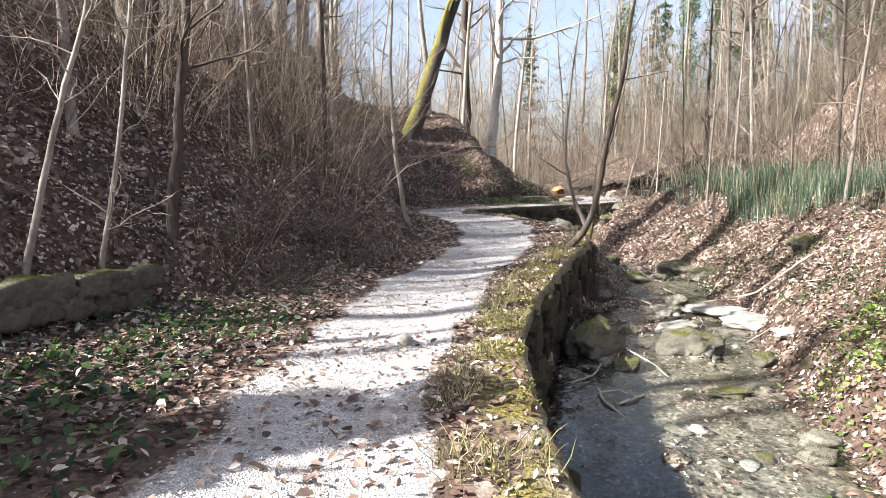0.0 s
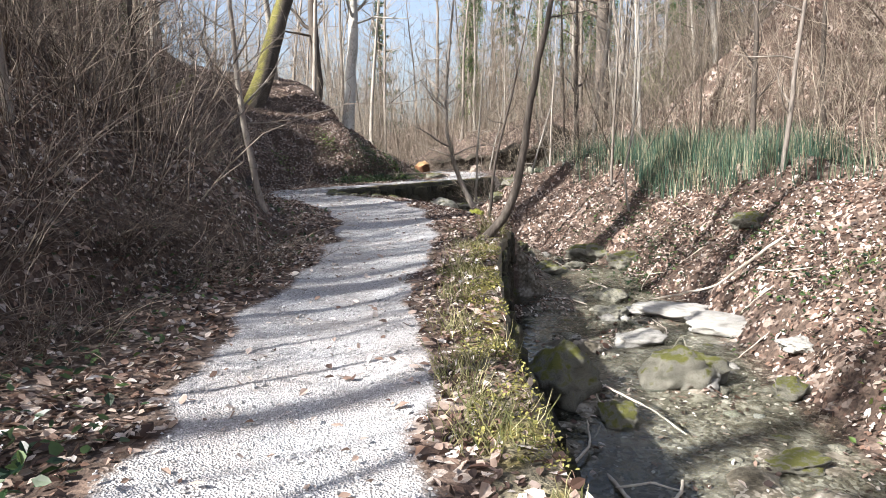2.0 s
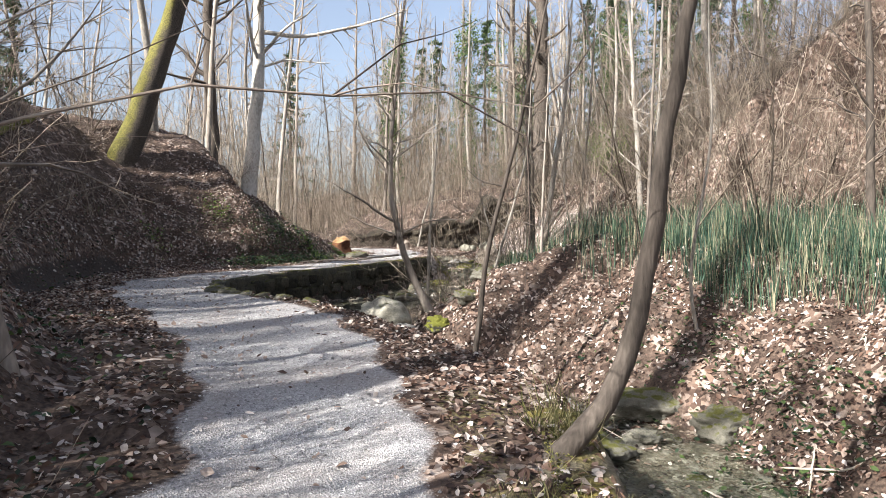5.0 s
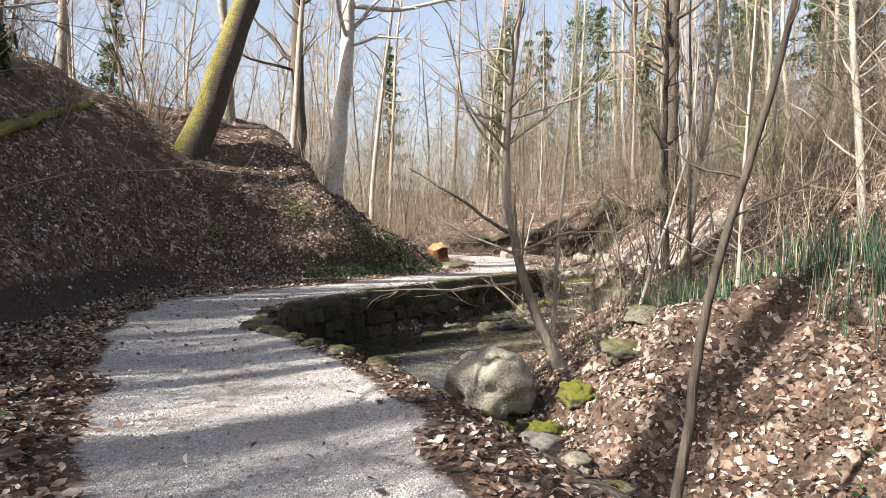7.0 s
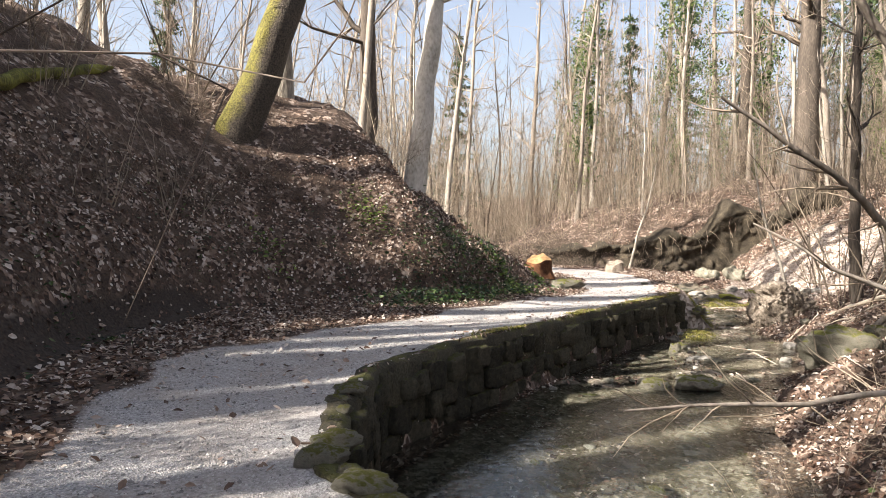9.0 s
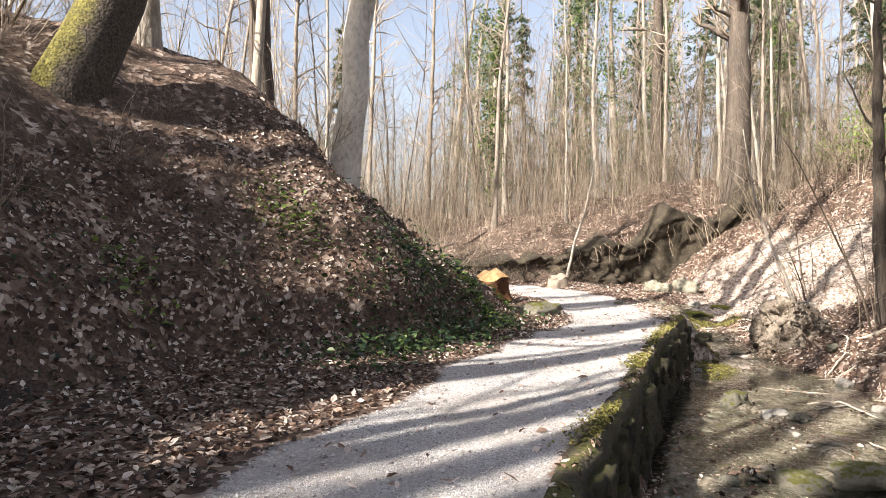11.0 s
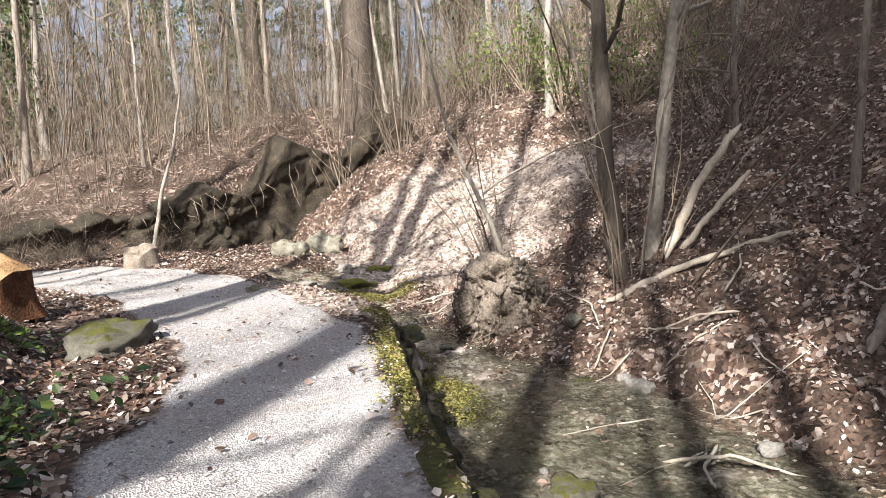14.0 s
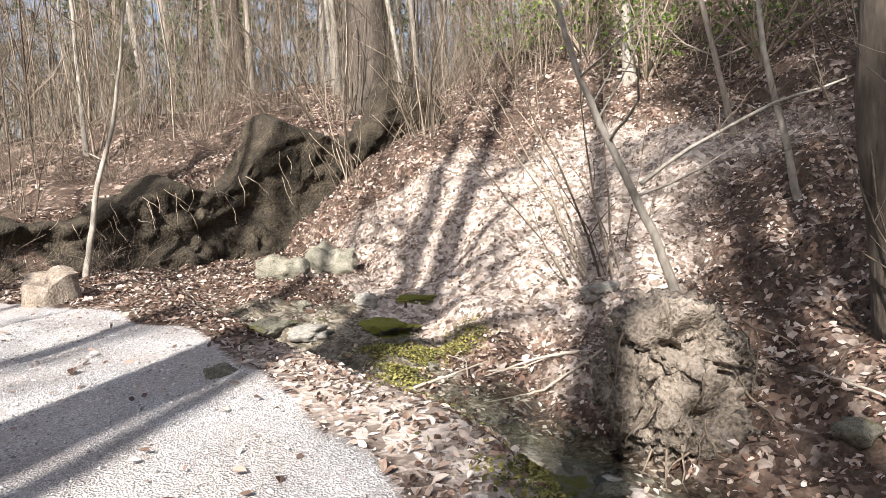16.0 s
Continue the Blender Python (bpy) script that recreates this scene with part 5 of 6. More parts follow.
def make_rocks():
    mossy, pale, grey = "dark mossy rock half sunk in the stream", "flat pale stone beside the water", "grey water-worn stone in the shallow stream"
    for k, (x, y, w, m, d, t, lb) in enumerate([
            (4.0, 10.55, 0.95, MOSSY_ROCK, 0.7, 0.65, mossy), (2.45, 10.6, 0.95, MOSSY_ROCK, 0.8, 0.8, "mossy block fallen beside the retaining wall"), (2.75, 9.8, 0.6, MOSSY_ROCK, 0.8, 0.6, mossy),
            (4.6, 13.7, 0.55, ROCK, 0.8, 0.45, grey), (5.9, 12.3, 1.3, PALE_ROCK, 0.6, 0.22, pale), (4.3, 12.2, 0.8, PALE_ROCK, 0.6, 0.3, pale), (4.9, 9.9, 0.5, MOSSY_ROCK, 0.8, 0.5, mossy),
            (5.5, 10.5, 0.55, PALE_ROCK, 0.8, 0.3, pale), (2.3, 8.7, 0.36, ROCK, 0.7, 0.6, grey), (1.9, 7.6, 0.24, ROCK, 0.7, 0.5, grey), (3.7, 8.4, 0.5, MOSSY_ROCK, 0.8, 0.3, mossy), (3.0, 6.3, 0.26, PALE_ROCK, 0.8, 0.5, pale),
            (5.2, 14.8, 0.75, ROCK, 0.6, 0.5, "angular grey slab at the water's edge"), (5.5, 13.4, 1.3, PALE_ROCK, 0.6, 0.2, pale), (6.4, 18.2, 0.95, MOSSY_ROCK, 0.7, 0.5, mossy), (6.8, 17.2, 0.9, MOSSY_ROCK, 0.7, 0.5, mossy),
            (7.9, 14.6, 0.8, MOSSY_ROCK, 0.8, 0.5, "moss-covered rock on the far bank"), (3.3, 5.0, 0.3, ROCK, 0.7, 0.5, grey), (2.6, 7.2, 0.3, ROCK, 0.8, 0.4, grey),
            (4.9, 22.6, 0.45, MOSS_CUSHION, 0.8, 0.7, "bright moss cushion on a stone"), (4.45, 22.5, 0.5, MOSS_CUSHION, 0.8, 0.6, "bright moss cushion on a stone"), (3.75, 22.3, 0.5, MOSS_CUSHION, 0.9, 0.4, "bright moss cushion on a stone"),
            (5.6, 22.8, 0.6, MOSSY_ROCK, 0.8, 0.5, "rounded grey stone among leaves"), (6.1, 23.2, 0.45, MOSSY_ROCK, 0.8, 0.6, "dark rounded stone among leaves"), (4.9, 23.95, 0.5, MOSSY_ROCK, 0.8, 0.6, mossy), (3.2, 22.0, 0.4, ROCK, 0.7, 0.5, grey),
            (4.6, 18.0, 0.5, MOSSY_ROCK, 0.8, 0.5, mossy), (5.0, 18.7, 0.45, MOSSY_ROCK, 0.8, 0.6, mossy), (4.9, 17.2, 0.8, MOSSY_ROCK, 0.7, 0.5, mossy), (5.6, 17.3, 0.5, ROCK, 0.7, 0.4, grey), (4.4, 19.9, 0.5, PALE_ROCK, 0.7, 0.3, pale),
            (8.3, 34.3, 0.5, MOSSY_ROCK, 0.8, 0.7, mossy), (6.2, 31.1, 0.6, MOSSY_ROCK, 0.8, 0.5, mossy), (8.5, 33.7, 0.42, PALE_ROCK, 0.7, 0.4, pale), (6.9, 30.9, 0.7, MOSSY_ROCK, 0.8, 0.5, mossy),
            (8.15, 33.5, 0.28, PALE_ROCK, 0.6, 0.6, pale), (11.4, 34.9, 0.36, PALE_ROCK, 0.7, 0.7, "white rounded stone on the stream's edge"), (11.7, 35.2, 0.22, PALE_ROCK, 0.8, 0.8, "white rounded stone on the stream's edge"),
            (9.3, 30.6, 1.2, MOSSY_ROCK, 0.7, 0.7, "big mossy rock jutting from the slope"), (10.6, 31.2, 0.8, MOSSY_ROCK, 0.7, 0.6, "mossy rock on the shaded slope"), (13.0, 36.5, 0.35, ROCK, 0.7, 0.6, "small flat mossy stone"),
            (14.2, 42.2, 0.95, MOSS_CUSHION, 0.6, 0.25, "flat cushion of yellow moss in the seep"), (15.4, 42.6, 0.6, MOSS_CUSHION, 0.6, 0.25, "flat cushion of yellow moss in the seep"), (13.4, 42.9, 0.6, PALE_ROCK, 0.7, 0.4, pale), (13.1, 43.5, 0.8, ROCK, 0.6, 0.3, "rough grey ledge by the path"),
            (14.9, 43.2, 0.5, PALE_ROCK, 0.7, 0.5, pale), (16.2, 45.2, 1.1, ROCK, 0.6, 0.7, "eroded pale rock at the foot of the slope"), (15.2, 45.4, 0.9, ROCK, 0.6, 0.7, "eroded pale rock at the foot of the slope"), (15.4, 39.5, 0.6, PALE_ROCK, 0.5, 0.4, pale),
            (11.9, 39.8, 0.7, MOSSY_ROCK, 0.6, 0.3, "low mossy stone along the path's edge"), (11.2, 38.9, 0.6, MOSSY_ROCK, 0.6, 0.3, "low mossy stone along the path's edge"), (10.7, 37.9, 0.55, MOSSY_ROCK, 0.7, 0.4, "low mossy stone along the path's edge"),
            (-0.37, 6.35, 0.2, PALE_ROCK, 0.6, 0.7, "pale stone lying on the gravel path"), (10.4, 40.7, 0.25, ROCK, 0.7, 0.6, "small stone at the path's edge")]):
        rock(x, y, w, m, d, t, turn=37.0 * k, label=lb, k=k, group="stones of the stream")
    rock(4.05, 23.4, 1.15, BOULDER_STONE, 0.85, 0.8, 20, 0.2, "large rounded pale boulder at the pool, moss on top", k=1, z=-0.45, smooth=True)
    rock(3.75, 22.75, 0.5, MOSSY_ROCK, 0.7, 0.5, 80, 0.3, "mossy stone at the boulder's foot", k=2, z=-0.55)
    rng = np.random.default_rng(12)
    n = 0
    while n < 230:
        y = rng.uniform(3, 44)
        x = np.interp(y, EDGE[:, 1], EDGE[:, 0]) + rng.uniform(0.2, 5)
        z, path, wet, _, de, df, dq = (v[0] for v in land(np.array([x]), np.array([y])))
        if wet < 0.4:
            continue
        w = float(np.exp(rng.normal(-1.9, 0.45)))
        rock(x, y, min(w, 0.4), (ROCK, ROCK, MOSSY_ROCK, PALE_ROCK)[n % 4], rng.uniform(0.6, 1), rng.uniform(0.35, 0.7), rng.uniform(0, 360), 0.3, "small water-worn stone in the stream bed", "small stones of the stream bed", n)
        n += 1


make_rocks()


# ---- walls beside the path ----
def wall_line(lo, hi, pitch):
    seg = np.cumsum(np.r_[0, np.hypot(*np.diff(EDGE[:, :2], axis=0).T)])
    a, b = (np.interp(v, EDGE[:, 1], seg) for v in (lo, hi))
    u = np.arange(a, b, pitch)
    p = np.stack([np.interp(u, seg, EDGE[:, k]) for k in range(4)], -1)
    d = np.gradient(p[:, :2], axis=0)
    d /= np.linalg.norm(d, axis=1)[:, None]
    return p, d


def retaining_wall(name, lo, hi, seed, label, thick=0.34, coping=None):
    rng = np.random.default_rng(seed)
    p, d = wall_line(lo, hi, 0.2)
    out = np.stack([d[:, 1], -d[:, 0]], -1)
    prof = [(-thick, 0.0), (-thick * 0.4, 0.018), (-0.03, 0.012), (0.04, -0.03), (0.06, -0.3), (0.09, None)]
    v = []
    for (x, y, zp, zw), o in zip(p, out):
        for off, dz in prof:
            off2 = off + rng.normal(0, 0.015)
            z = (zw - 0.35) if dz is None else zp + dz + rng.normal(0, 0.008)
            v.append((x + o[0] * off2, y + o[1] * off2, z))
        v.append((x - o[0] * thick, y - o[1] * thick, zw - 0.35))
    m = len(prof) + 1
    i, j = np.meshgrid(np.arange(len(p) - 1), np.arange(m), indexing="ij")
    k = (j + 1) % m
    q = np.stack([i * m + j, (i + 1) * m + j, (i + 1) * m + k, i * m + k], -1).reshape(-1, 4)
    wall = tagged(new(name, mesh_from(name, v, q, coping or SHADED_WALL_STONE)), label, "wall", kind="structure")
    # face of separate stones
    stones = [rock_mesh(60 + t, SHADED_WALL_STONE, 3, 0.2, 0.9) for t in range(5)]
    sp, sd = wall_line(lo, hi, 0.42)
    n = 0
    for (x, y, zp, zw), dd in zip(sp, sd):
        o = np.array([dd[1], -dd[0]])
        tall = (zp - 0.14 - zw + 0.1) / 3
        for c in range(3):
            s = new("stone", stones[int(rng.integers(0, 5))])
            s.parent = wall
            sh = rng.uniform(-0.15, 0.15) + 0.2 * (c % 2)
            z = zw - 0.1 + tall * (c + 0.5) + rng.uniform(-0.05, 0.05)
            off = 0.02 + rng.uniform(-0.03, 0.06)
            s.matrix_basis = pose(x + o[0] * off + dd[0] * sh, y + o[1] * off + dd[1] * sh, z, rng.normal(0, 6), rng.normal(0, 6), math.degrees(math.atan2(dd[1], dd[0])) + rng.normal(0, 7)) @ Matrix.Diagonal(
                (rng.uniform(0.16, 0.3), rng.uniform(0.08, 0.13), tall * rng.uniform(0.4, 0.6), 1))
            n += 1
    return wall


retaining_wall("wall_lower", -6, 15.2, 3, "old mossy retaining wall with a worn moss-covered top", 0.42, COPING)
retaining_wall("wall_upper", 22.2, 37.6, 4, "mossy stone retaining wall above the stream, shade put into its dark stone", 0.16)


def low_wall():
    wall = thing("low_wall", "low crumbling mossy stone wall half buried in leaves", "wall", at=(-4.0, 6.4, 0))
    rng = np.random.default_rng(5)
    me = [rock_mesh(90 + t, MOSSY_ROCK, 3, 0.3, 0.8) for t in range(4)]
    for k in range(9):
        for c in range(2):
            s = new("stone", me[(k + c) % 4])
            s.parent = wall
            x, y = -0.75 + 0.14 * k + 0.07 * c, -1.6 + 0.36 * k + 0.15 * c
            z = height(-4.0 + x, 6.4 + y) + 0.12 + 0.22 * c
            s.matrix_basis = pose(x, y, z, rng.normal(0, 4), rng.normal(0, 4), 68 + rng.normal(0, 6)) @ Matrix.Diagonal((0.23, 0.17, 0.14, 1))


low_wall()


def edge_stones():
    """Small mossy stones along the open lip of the path above the pool."""
    rng = np.random.default_rng(6)
    p, d = wall_line(21.4, 26.6, 0.3)
    for k, (x, y, zp, zw) in enumerate(p):
        if rng.random() < 0.3:
            continue
        rock(x - 0.05 + rng.uniform(-0.06, 0.06), y, rng.uniform(0.14, 0.36), MOSSY_ROCK, 0.75, 0.5, rng.uniform(0, 360), 0.42, "small mossy stone edging the gravel path", "mossy edging stones", k, z=zp)


edge_stones()


# ---- stumps, logs, roots ----
def stump(x, y, rad, tall, side, top, label, seed, dome=0.03):
    rng = np.random.default_rng(seed)
    root = thing("tree_stump", label, "stump", at=(x, y, height(x, y)))
    n, rows = 28, 7
    a = np.arange(n) * 2 * np.pi / n
    lobes = 1 + 0.08 * np.sin(3 * a + seed) + 0.05 * np.sin(5 * a + 2 * seed) + rng.normal(0, 0.025, n)
    v = []
    for r in range(rows):
        f = r / (rows - 1)
        rr = rad * lobes * (1 + 0.3 * (1 - f) ** 3)
        v += [(rr[i] * math.cos(a[i]), rr[i] * math.sin(a[i]), -0.2 + (tall + 0.2) * f + (0.09 * math.sin(a[i] + 1) + 0.03 * math.sin(4 * a[i]) if r == rows - 1 else 0)) for i in range(n)]
    i, j = np.meshgrid(np.arange(rows - 1), np.arange(n), indexing="ij")
    k = (j + 1) % n
    part("bark", mesh_from("bark", v, np.stack([i * n + j, i * n + k, (i + 1) * n + k, (i + 1) * n + j], -1).reshape(-1, 4), side), root)
    bm = bmesh.new()
    rim = [bm.verts.new(p) for p in v[-n:]]
    inner = [bm.verts.new((p[0] * 0.55, p[1] * 0.55, p[2] + dome * 0.75 + rng.normal(0, 0.008))) for p in v[-n:]]
    mid = bm.verts.new((0, 0, tall + dome))
    for i in range(n):
        bm.faces.new((rim[i], rim[(i + 1) % n], inner[(i + 1) % n], inner[i]))
        bm.faces.new((inner[i], inner[(i + 1) % n], mid))
    me = bpy.data.meshes.new("cut_face")
    bm.to_mesh(me)
    bm.free()
    me.materials.append(top)
    part("cut_face", me, root, "freshly sawn wood face")
    return root


def log(name, pts, rad, mat, label, seed, category="log", ground=True):
    rng = np.random.default_rng(seed)
    pts = [(x, y, height(x, y) + rad * 0.5 + (p[0] if p else 0)) for x, y, *p in pts] if ground else pts
    s = np.r_[0, np.cumsum(np.linalg.norm(np.diff(np.array(pts), axis=0), axis=1))]
    u = np.linspace(0, s[-1], 16)
    line = np.stack([np.interp(u, s, np.array(pts)[:, k]) for k in range(3)], -1)
    line += rng.normal(0, rad * 0.2, line.shape)
    radii = rad * np.linspace(1, 0.6, 16) * rng.uniform(0.9, 1.1, 16)
    radii[[0, -1]] *= 0.3
    return tagged(new(name, Tubes().add(line, radii, 9).mesh(name, mat)), label, category)


def make_wood():
    stump(7.0, 41.3, 0.4, 0.38, RED_WOOD, CUT_WOOD, "big orange-brown freshly cut tree stump above the path", 2, 0.16)
    stump(11.5, 46.0, 0.34, 0.36, PALE_CUT, PALE_CUT, "pale weathered tree stump beside the path", 3)
    rock(7.2, 38.9, 1.1, MOSSY_ROCK, 0.6, 0.36, 35, 0.3, "flat mossy ledge of rock covered with leaves", k=2, smooth=True)
    log("fallen_log", [(-4.4, 28.6), (-4.45, 29.8, 0.03), (-4.6, 31.8, 0.05), (-4.5, 33.9, 0.03), (-4.2, 35.7)], 0.16, MOSS_BARK, "moss-covered fallen log on the shaded bank", 3)
    log("fallen_branch", [(13.3, 36.1), (13.7, 35.2, 0.05), (13.9, 34.4, 0.05), (13.8, 33.4)], 0.06, DEADWOOD, "bleached broken branch lying on the slope", 4, "branch")
    log("broken_branch", [(14.15, 35.5, 0.7), (14.35, 35.25, 1.3), (14.47, 35.1, 1.8), (14.94, 34.53, 2.75)], 0.085, DEADWOOD, "bleached snapped branch leaning on the slope", 5, "branch", False)
    log("broken_branch", [(14.25, 35.3, 0.75), (14.5, 34.9, 1.35), (14.9, 34.4, 2.0)], 0.06, DEADWOOD, "bleached snapped branch leaning on the slope", 6, "branch", False)
    log("fallen_branch", [(7.0, 12.6, 0.3), (6.2, 13.2, 0.35), (5.4, 13.8, 0.15)], 0.025, DEADWOOD, "pale dead branch hanging over the stream", 8, "branch")
    log("fallen_branch", [(5.4, 24.2), (5.6, 23.6, 0.1), (5.3, 22.9)], 0.05, DEADWOOD, "broken dry branch among leaves", 9, "branch")
    log("fallen_log", [(12.8, 31.9, 0.2), (12.2, 32.3, 0.2), (11.4, 32.6, 0.15)], 0.1, GREY_BARK, "rotting grey log by the stream", 10)
    rng = np.random.default_rng(41)
    spots = [(2.2, 8.6), (2.6, 9.2), (5.8, 12.8), (5.2, 14.5), (6.3, 14.0), (9.5, 33.4), (10.5, 33.7), (11.2, 34.1), (12.2, 35.6), (5.8, 18.2), (8.6, 31.8), (13, 40.6), (6.5, 16.2), (12.6, 34.2), (11.8, 33.3), (4.9, 11.4), (3.4, 11.4), (13.6, 38.8)]
    for k in range(54):
        x, y = spots[k % len(spots)]
        x, y, a, ln = x + rng.normal(0, 0.4), y + rng.normal(0, 0.4), rng.uniform(0, 6.28), rng.uniform(0.4, 1.3)
        ob = log("stick", [(x, y, rng.uniform(0, 0.12)), (x + 0.5 * ln * math.cos(a), y + 0.5 * ln * math.sin(a), rng.uniform(0, 0.15)), (x + ln * math.cos(a + 0.2), y + ln * math.sin(a + 0.2), rng.uniform(0, 0.12))], rng.uniform(0.008, 0.02), DEADWOOD,
                 "dry stick washed up beside the stream", 600 + k, "stick")
        tagged(ob, group="driftwood sticks")


make_wood()


def make_root_mass():
    root = thing("root_mass", "upturned root plate of pale earth and tangled roots", "roots", at=(12.95, 37.8, height(12.95, 37.8)))
    lobes = ((Vector((0.0, -0.05, 0.12)), Vector((0.5, 0.46, 0.5)), 3), (Vector((0.12, 0.1, 0.72)), Vector((0.5, 0.5, 0.42)), 8), (Vector((0.6, 0.05, 0.3)), Vector((0.55, 0.5, 0.5)), 13), (Vector((-0.2, 0.3, 0.35)), Vector((0.3, 0.3, 0.42)), 17))
    for centre, size, seed in lobes:
        bm = bmesh.new()
        for v in bmesh.ops.create_icosphere(bm, subdivisions=5, radius=1)["verts"]:
            d = v.co.normalized()
            w = d + 0.3 * noise.noise_vector(d * 2.5 + Vector((seed, 0, 0)))
            n = 0.3 * noise.noise(w * 1.7 + Vector((seed, 1, 7))) + 0.3 * (0.4 - 1.6 * abs(noise.noise(w * 3.1 + Vector((seed, 0, 2))))) + 0.14 * noise.noise(d * 8) + 0.07 * noise.noise(d * 17)
            hole = 1.5 * max(0, 0.5 - (w - Vector((-0.75, -0.6, 0.25)).normalized()).length)
            v.co = centre + Vector((d.x * size.x, d.y * size.y, d.z * size.z)) * max(0.3, 1 + 1.3 * n - hole)
        me = bpy.data.meshes.new("earth_clod")
        bm.to_mesh(me)
        bm.free()
        me.polygons.foreach_set("use_smooth", [True] * len(me.polygons))
        me.materials.append(EARTH)
        part("earth_clod", me, root)
    rng = np.random.default_rng(51)
    t = Tubes()
    for _ in range(24):
        a = rng.uniform(0, 6.28)
        st = np.array([math.cos(a) * 0.55, math.sin(a) * 0.5, rng.uniform(-0.1, 1.1)])
        t.add(wander(rng, st, (math.cos(a) * 0.6, math.sin(a) * 0.6, -0.7), rng.uniform(0.3, 0.8), 6, 0.25, -0.05), np.linspace(0.011, 0.003, 7), 4)
    tagged(part("root_tangle", t.mesh("root_tangle", TWIG), root, "thin hanging roots"), kind="stuff")


def make_head_bank():
    """Undercut face of dark earth along the foot of the terrace, its shade put into the colour, with an overhanging
    mossy lip.
    """
    rng = np.random.default_rng(52)
    cliff = thing("earth_bank", "dark undercut earth bank with moss and hanging roots, shade put into its colour", "bank", at=(16.5, 49, 0.6))
    n, m = 170, 40
    xs = np.linspace(9.5, 21.4, n)
    ys, tall = np.interp(xs, HEAD[:, 0], HEAD[:, 1]), np.interp(xs, HEAD[:, 0], HEAD[:, 2]) + 0.2
    verts = []
    for x, y, h in zip(xs, ys, tall):
        for v in np.linspace(0, 1.25, m):
            rise = min(v, 1)
            q = Vector((x * 0.9, 3.0, rise * h))
            bulge = 0.34 * noise.noise(q * 0.8) + 0.22 * (0.4 - 1.5 * abs(noise.noise(q * 1.9))) + 0.17 * noise.noise(q * 4.3) + 0.1 * noise.noise(q * 9)
            h = h * (1 + 0.016 * noise.noise(Vector((x * 0.7, 1, 5))))
            out = (0.55 * (1 - rise) ** 2.2 + (0.26 + 0.14 * noise.noise(Vector((x * 0.8, 7, 2)))) * math.exp(-((rise - 0.95) / 0.14) ** 2)) * min(1, h / 1.5) + bulge * min(1, 0.4 + h / 3)
            back = max(0, v - 1) * 3.2
            verts.append((x - 16.5 + 0.35 * out, y - 49 - out + back, -0.25 + (h + 0.2) * rise + 0.25 * back - 0.1 * (back > 0.7) + 0.12 * noise.noise(q * 2.3)))
    i, j = np.meshgrid(np.arange(n - 1), np.arange(m - 1), indexing="ij")
    part("earth", mesh_from("earth", verts, np.stack([i * m + j, (i + 1) * m + j, (i + 1) * m + j + 1, i * m + j + 1], -1).reshape(-1, 4), SHADED_EARTH), cliff)
    t = Tubes()
    for _ in range(34):
        x = rng.uniform(13, 21)
        y, h = np.interp(x, HEAD[:, 0], HEAD[:, 1]), np.interp(x, HEAD[:, 0], HEAD[:, 2]) + 0.2
        t.add(wander(rng, (x - 16.5, y - 49 - 0.35, h * rng.uniform(0.7, 1.05)), (rng.normal(0, 0.35), -0.45, -0.8), h * rng.uniform(0.2, 0.7), 6, 0.2, -0.06), np.linspace(0.008, 0.003, 7), 3)
    tagged(part("root_tangle", t.mesh("root_tangle", TWIG), cliff, "pale hanging roots"), kind="stuff")


make_root_mass()
make_head_bank()


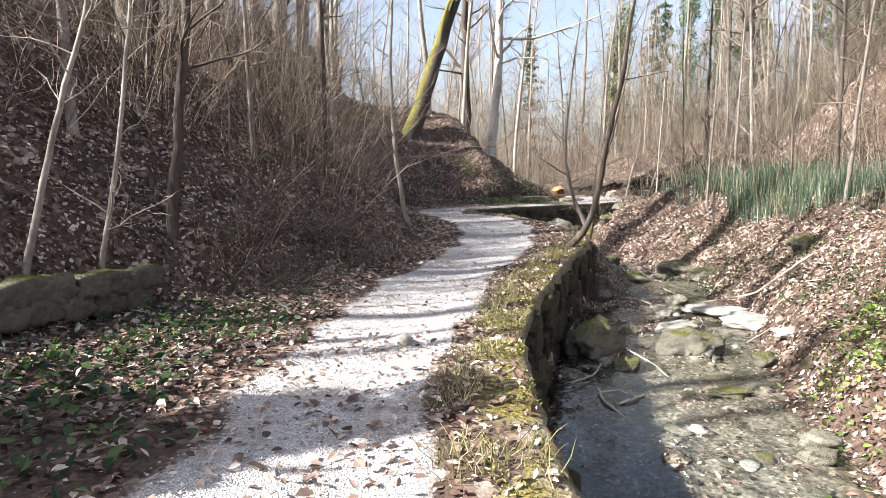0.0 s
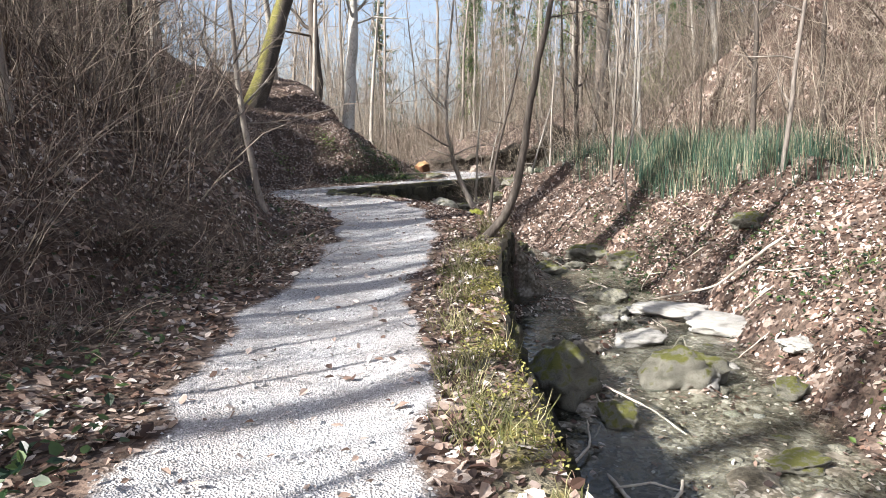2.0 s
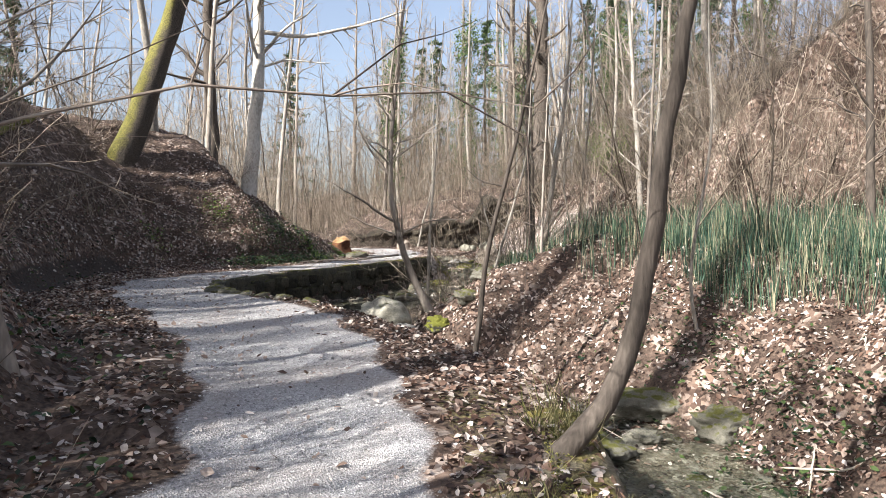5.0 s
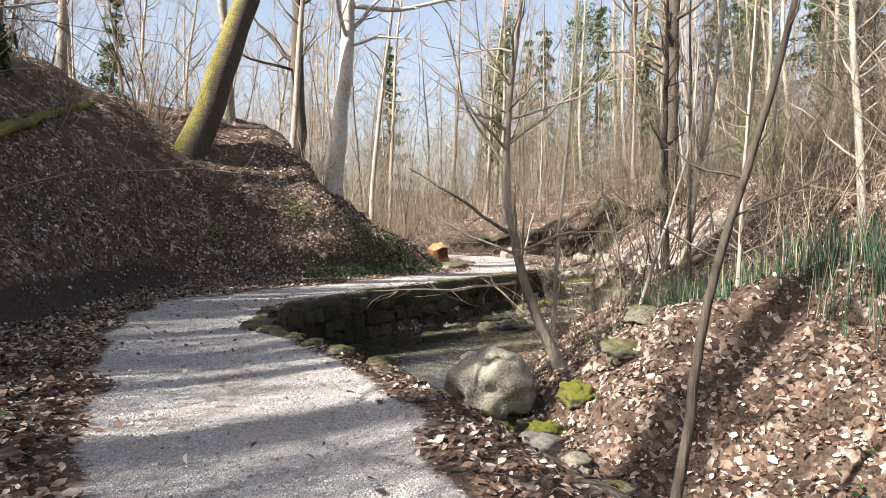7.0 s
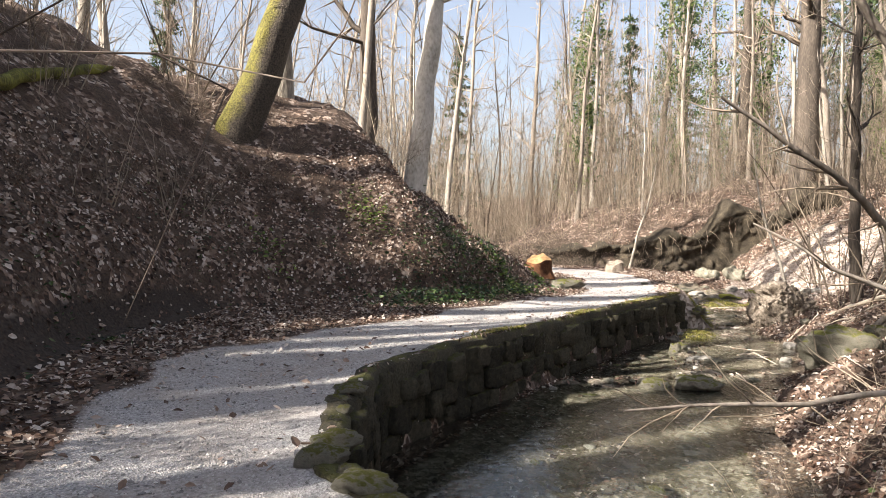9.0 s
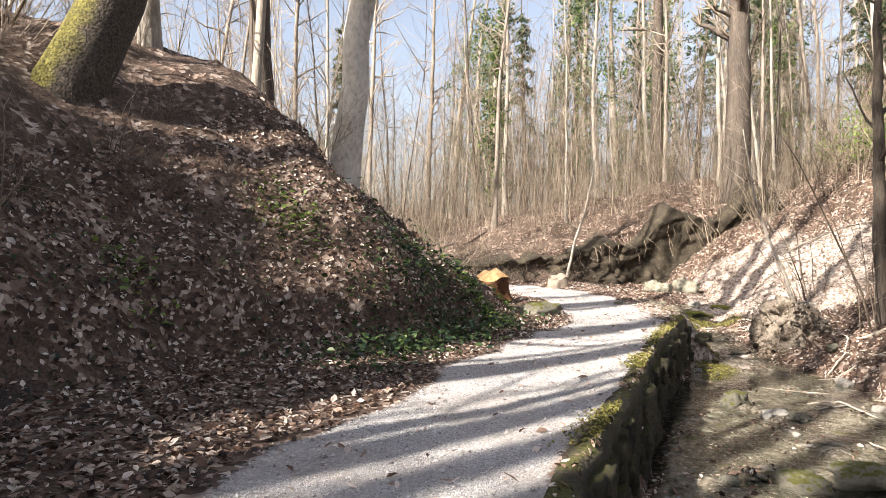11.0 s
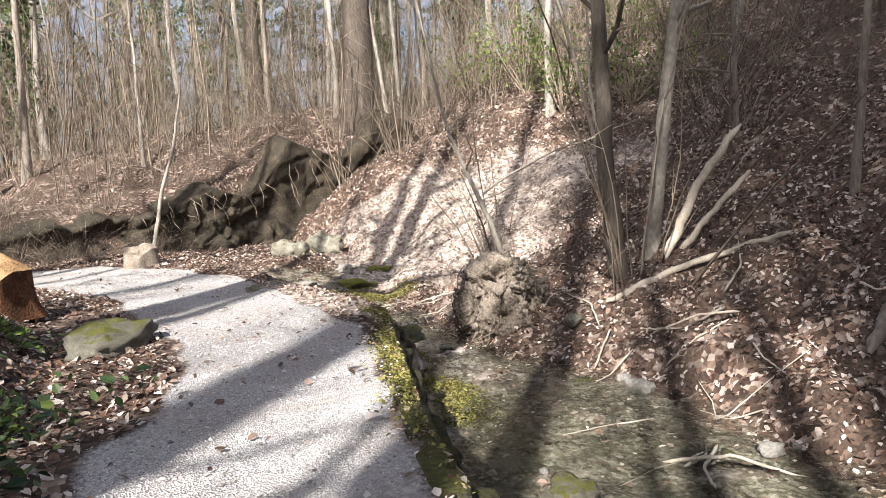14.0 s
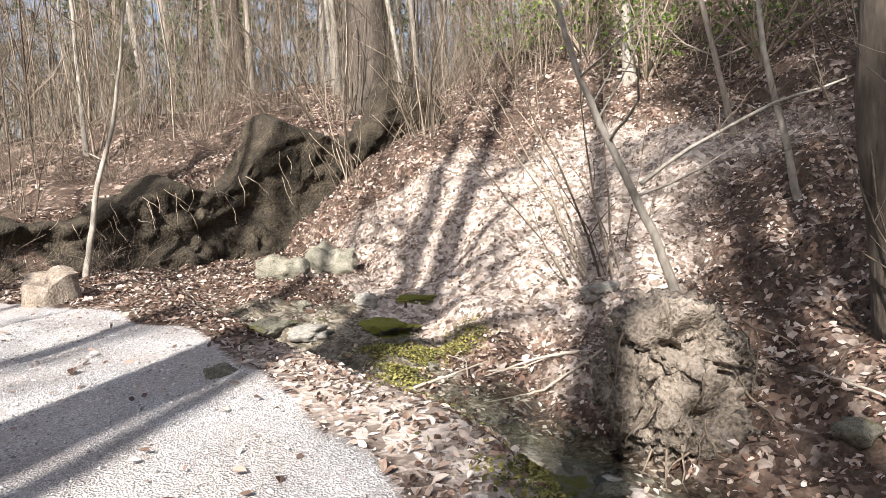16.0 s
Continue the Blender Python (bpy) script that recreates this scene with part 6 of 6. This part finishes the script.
# ---- low green plants, moss and grass ----
def make_plants():
    rng = np.random.default_rng(61)

    def patch(name, label, spots, count, spread_out, size, mat, lift, category="plants"):
        c = np.array(spots, float)
        p = c[rng.integers(0, len(c), count)] + rng.normal(0, spread_out, (count, 2))
        z, path, *_ = land(p[:, 0], p[:, 1])
        p, z = p[path < 0.3], z[path < 0.3]
        q = np.stack([p[:, 0], p[:, 1], z + rng.uniform(0.02, lift, len(p))], -1)
        up = np.tile((0, 0, 1.0), (len(q), 1))
        tagged(new(name, leaves(name, q, up, rng.uniform(*size, len(q)), mat, rng, 0.45)), label, category, kind="stuff")

    patch("bramble_leaves", "dark green bramble and ivy leaves beside the path", [(-2.3, 3.4), (-2.8, 4.2), (-2.4, 5.0), (-3.2, 5.2), (-2.9, 6.2), (-2.2, 6.4), (-3.4, 4.0), (-2.0, 7.2), (-2.7, 7.2)], 1300, 0.45, (0.05, 0.11), GREEN_LEAF, 0.16)
    patch("bank_ivy", "scattered dark ivy leaves on the shaded bank", [(-2.2, 9.4), (-1.8, 11.2), (-1.4, 13), (-0.9, 15.2), (-0.8, 17.5), (-1.6, 20), (-3, 26), (-2.6, 29), (-1.6, 33.5), (0.6, 35), (2.4, 35.4), (4, 36), (5.2, 37.4)], 1900, 0.6, (0.04, 0.09), GREEN_LEAF, 0.12)
    patch("bank_shrub_leaves", "thick dark green ivy and fern leaves on the bank above the path", [(5.0, 36.6), (4.3, 36.0), (3.7, 35.3), (4.7, 37.2), (3.2, 34.6), (2.6, 34.4), (4.0, 36.8), (3.2, 35.8), (2.2, 33.6)], 2100, 0.5, (0.05, 0.12), GREEN_LEAF, 0.34)
    patch("fresh_plants", "bright green low plants on the sunny bank", [(5.0, 7.4), (5.4, 8.2), (5.2, 6.4), (6.0, 8.8), (4.9, 5.6), (5.9, 7.2)], 1500, 0.4, (0.05, 0.1), BRIGHT_LEAF, 0.3)
    patch("fern_tufts", "light green ferns on the leafy bank", [(1.2, 36.2), (1.6, 36.0), (4.9, 37.0), (5.3, 36.9), (-0.6, 34.4), (6.5, 39.4)], 620, 0.22, (0.05, 0.12), BRIGHT_LEAF, 0.25)
    patch("far_bank_ivy", "green ivy leaves on the far bank", [(6.8, 12.6), (7.4, 13.6), (6.4, 11), (7.8, 15.4), (6.2, 15.6), (6.6, 9.6), (7.2, 17.2), (7.4, 18.4), (7.0, 19.4), (6.9, 16.2), (6.2, 24), (6.6, 25.2), (7.4, 23.2)], 2600, 0.5, (0.04, 0.09), GREEN_LEAF, 0.15)
    patch("moss_cushions", "yellow-green moss along the seeping stream", [(13.3, 41.5), (13.7, 41.2), (14.2, 40.9), (12.9, 40.9), (11.2, 39.1), (11.1, 38.6), (10.9, 38.0), (10.6, 37.5), (10.3, 37.0), (10.1, 36.6), (9.7, 36.2)], 11000, 0.17, (0.02, 0.05), MOSS_TUFT, 0.06, "moss")
    # grass along the verge
    n = 5200
    y = np.concatenate([rng.uniform(2, 15, n), rng.uniform(3, 11, 1800)])
    x = np.concatenate([np.interp(y[:n], EDGE[:, 1], EDGE[:, 0]) - np.abs(rng.normal(0.4, 0.2, n)), np.interp(y[n:], FAR[:, 1], FAR[:, 0]) + rng.uniform(1.3, 3.2, 1800)])
    path = land(x, y)[1]
    clump = wave(x, y, 4.0, 44) > 0.1
    x, y = x[(path < 0.4) & clump], y[(path < 0.4) & clump]
    tagged(new("verge_grass", blades("verge_grass", on_ground(x, y), rng.uniform(0.05, 0.2, len(x)) * np.where(x > 2.6, 2.2, 1), 0.004, DRY_GRASS, rng, 0.5)), "sparse dry yellow-green grass on the verge", "grass", kind="stuff")
    # moss tufts on the lower wall's top
    n = 7000
    y = rng.uniform(1.5, 15, n)
    x = np.interp(y, EDGE[:, 1], EDGE[:, 0]) - rng.uniform(-0.04, 0.42, n)
    go = wave(x, y, 3.0, 45) > 0.05
    x, y = x[go], y[go]
    z = np.interp(y, EDGE[:, 1], EDGE[:, 2]) + 0.045
    q = np.stack([x, y, z], -1)
    tagged(new("wall_moss", leaves("wall_moss", q, np.tile((0, 0, 1.0), (len(q), 1)), rng.uniform(0.015, 0.035, len(q)), MOSS_TUFT, rng, 0.6)), "golden-green moss on the top of the wall", "moss", kind="stuff")
    # moss on the upper wall's edge beside the gravel
    n = 9000
    y = rng.uniform(29, 38.5, n)
    x = np.interp(y, EDGE[:, 1], EDGE[:, 0]) - np.abs(rng.normal(0, 0.16, n))
    go = wave(x, y, 2.4, 46) + rng.normal(0, 0.2, n) > 0.35
    q = on_ground(x[go], y[go], 0.035)
    tagged(new("edge_moss", leaves("edge_moss", q, np.tile((0, 0, 1.0), (len(q), 1)), rng.uniform(0.018, 0.045, len(q)), MOSS_TUFT, rng, 0.6)), "yellow-green moss along the wall's edge beside the gravel", "moss", kind="stuff")
    # evergreen shrubs high on the sunny slope
    for k, (x, y) in enumerate([(22, 41), (23.5, 43), (21, 38.5), (25, 40), (24, 45.5)]):
        root = thing("evergreen_shrub", "yellow-green leafy shrub high on the slope", "shrub", "leafy shrubs on the slope", at=(x, y, height(x, y)))
        t = Tubes()
        cl, sp = [], []
        for _ in range(14):
            pts = wander(rng, (0, 0, -0.1), (rng.normal(0, 0.4), rng.normal(0, 0.4), 1), rng.uniform(1.2, 3), 5, 0.12)
            t.add(pts, np.linspace(0.03, 0.008, 6), 4)
            cl += [pts[3], pts[4], pts[5]]
            sp += [(0.3, 0.3, 0.3)] * 3
        tagged(part("branching", t.mesh("branching", TWIG), root), kind="stuff")
        p = leaf_cloud(rng, cl, sp, 900)
        tagged(part("foliage", leaves("foliage", p, rng.normal(0, 1, p.shape), rng.uniform(0.06, 0.13, len(p)), BRIGHT_LEAF, rng), root), kind="stuff")


make_plants()
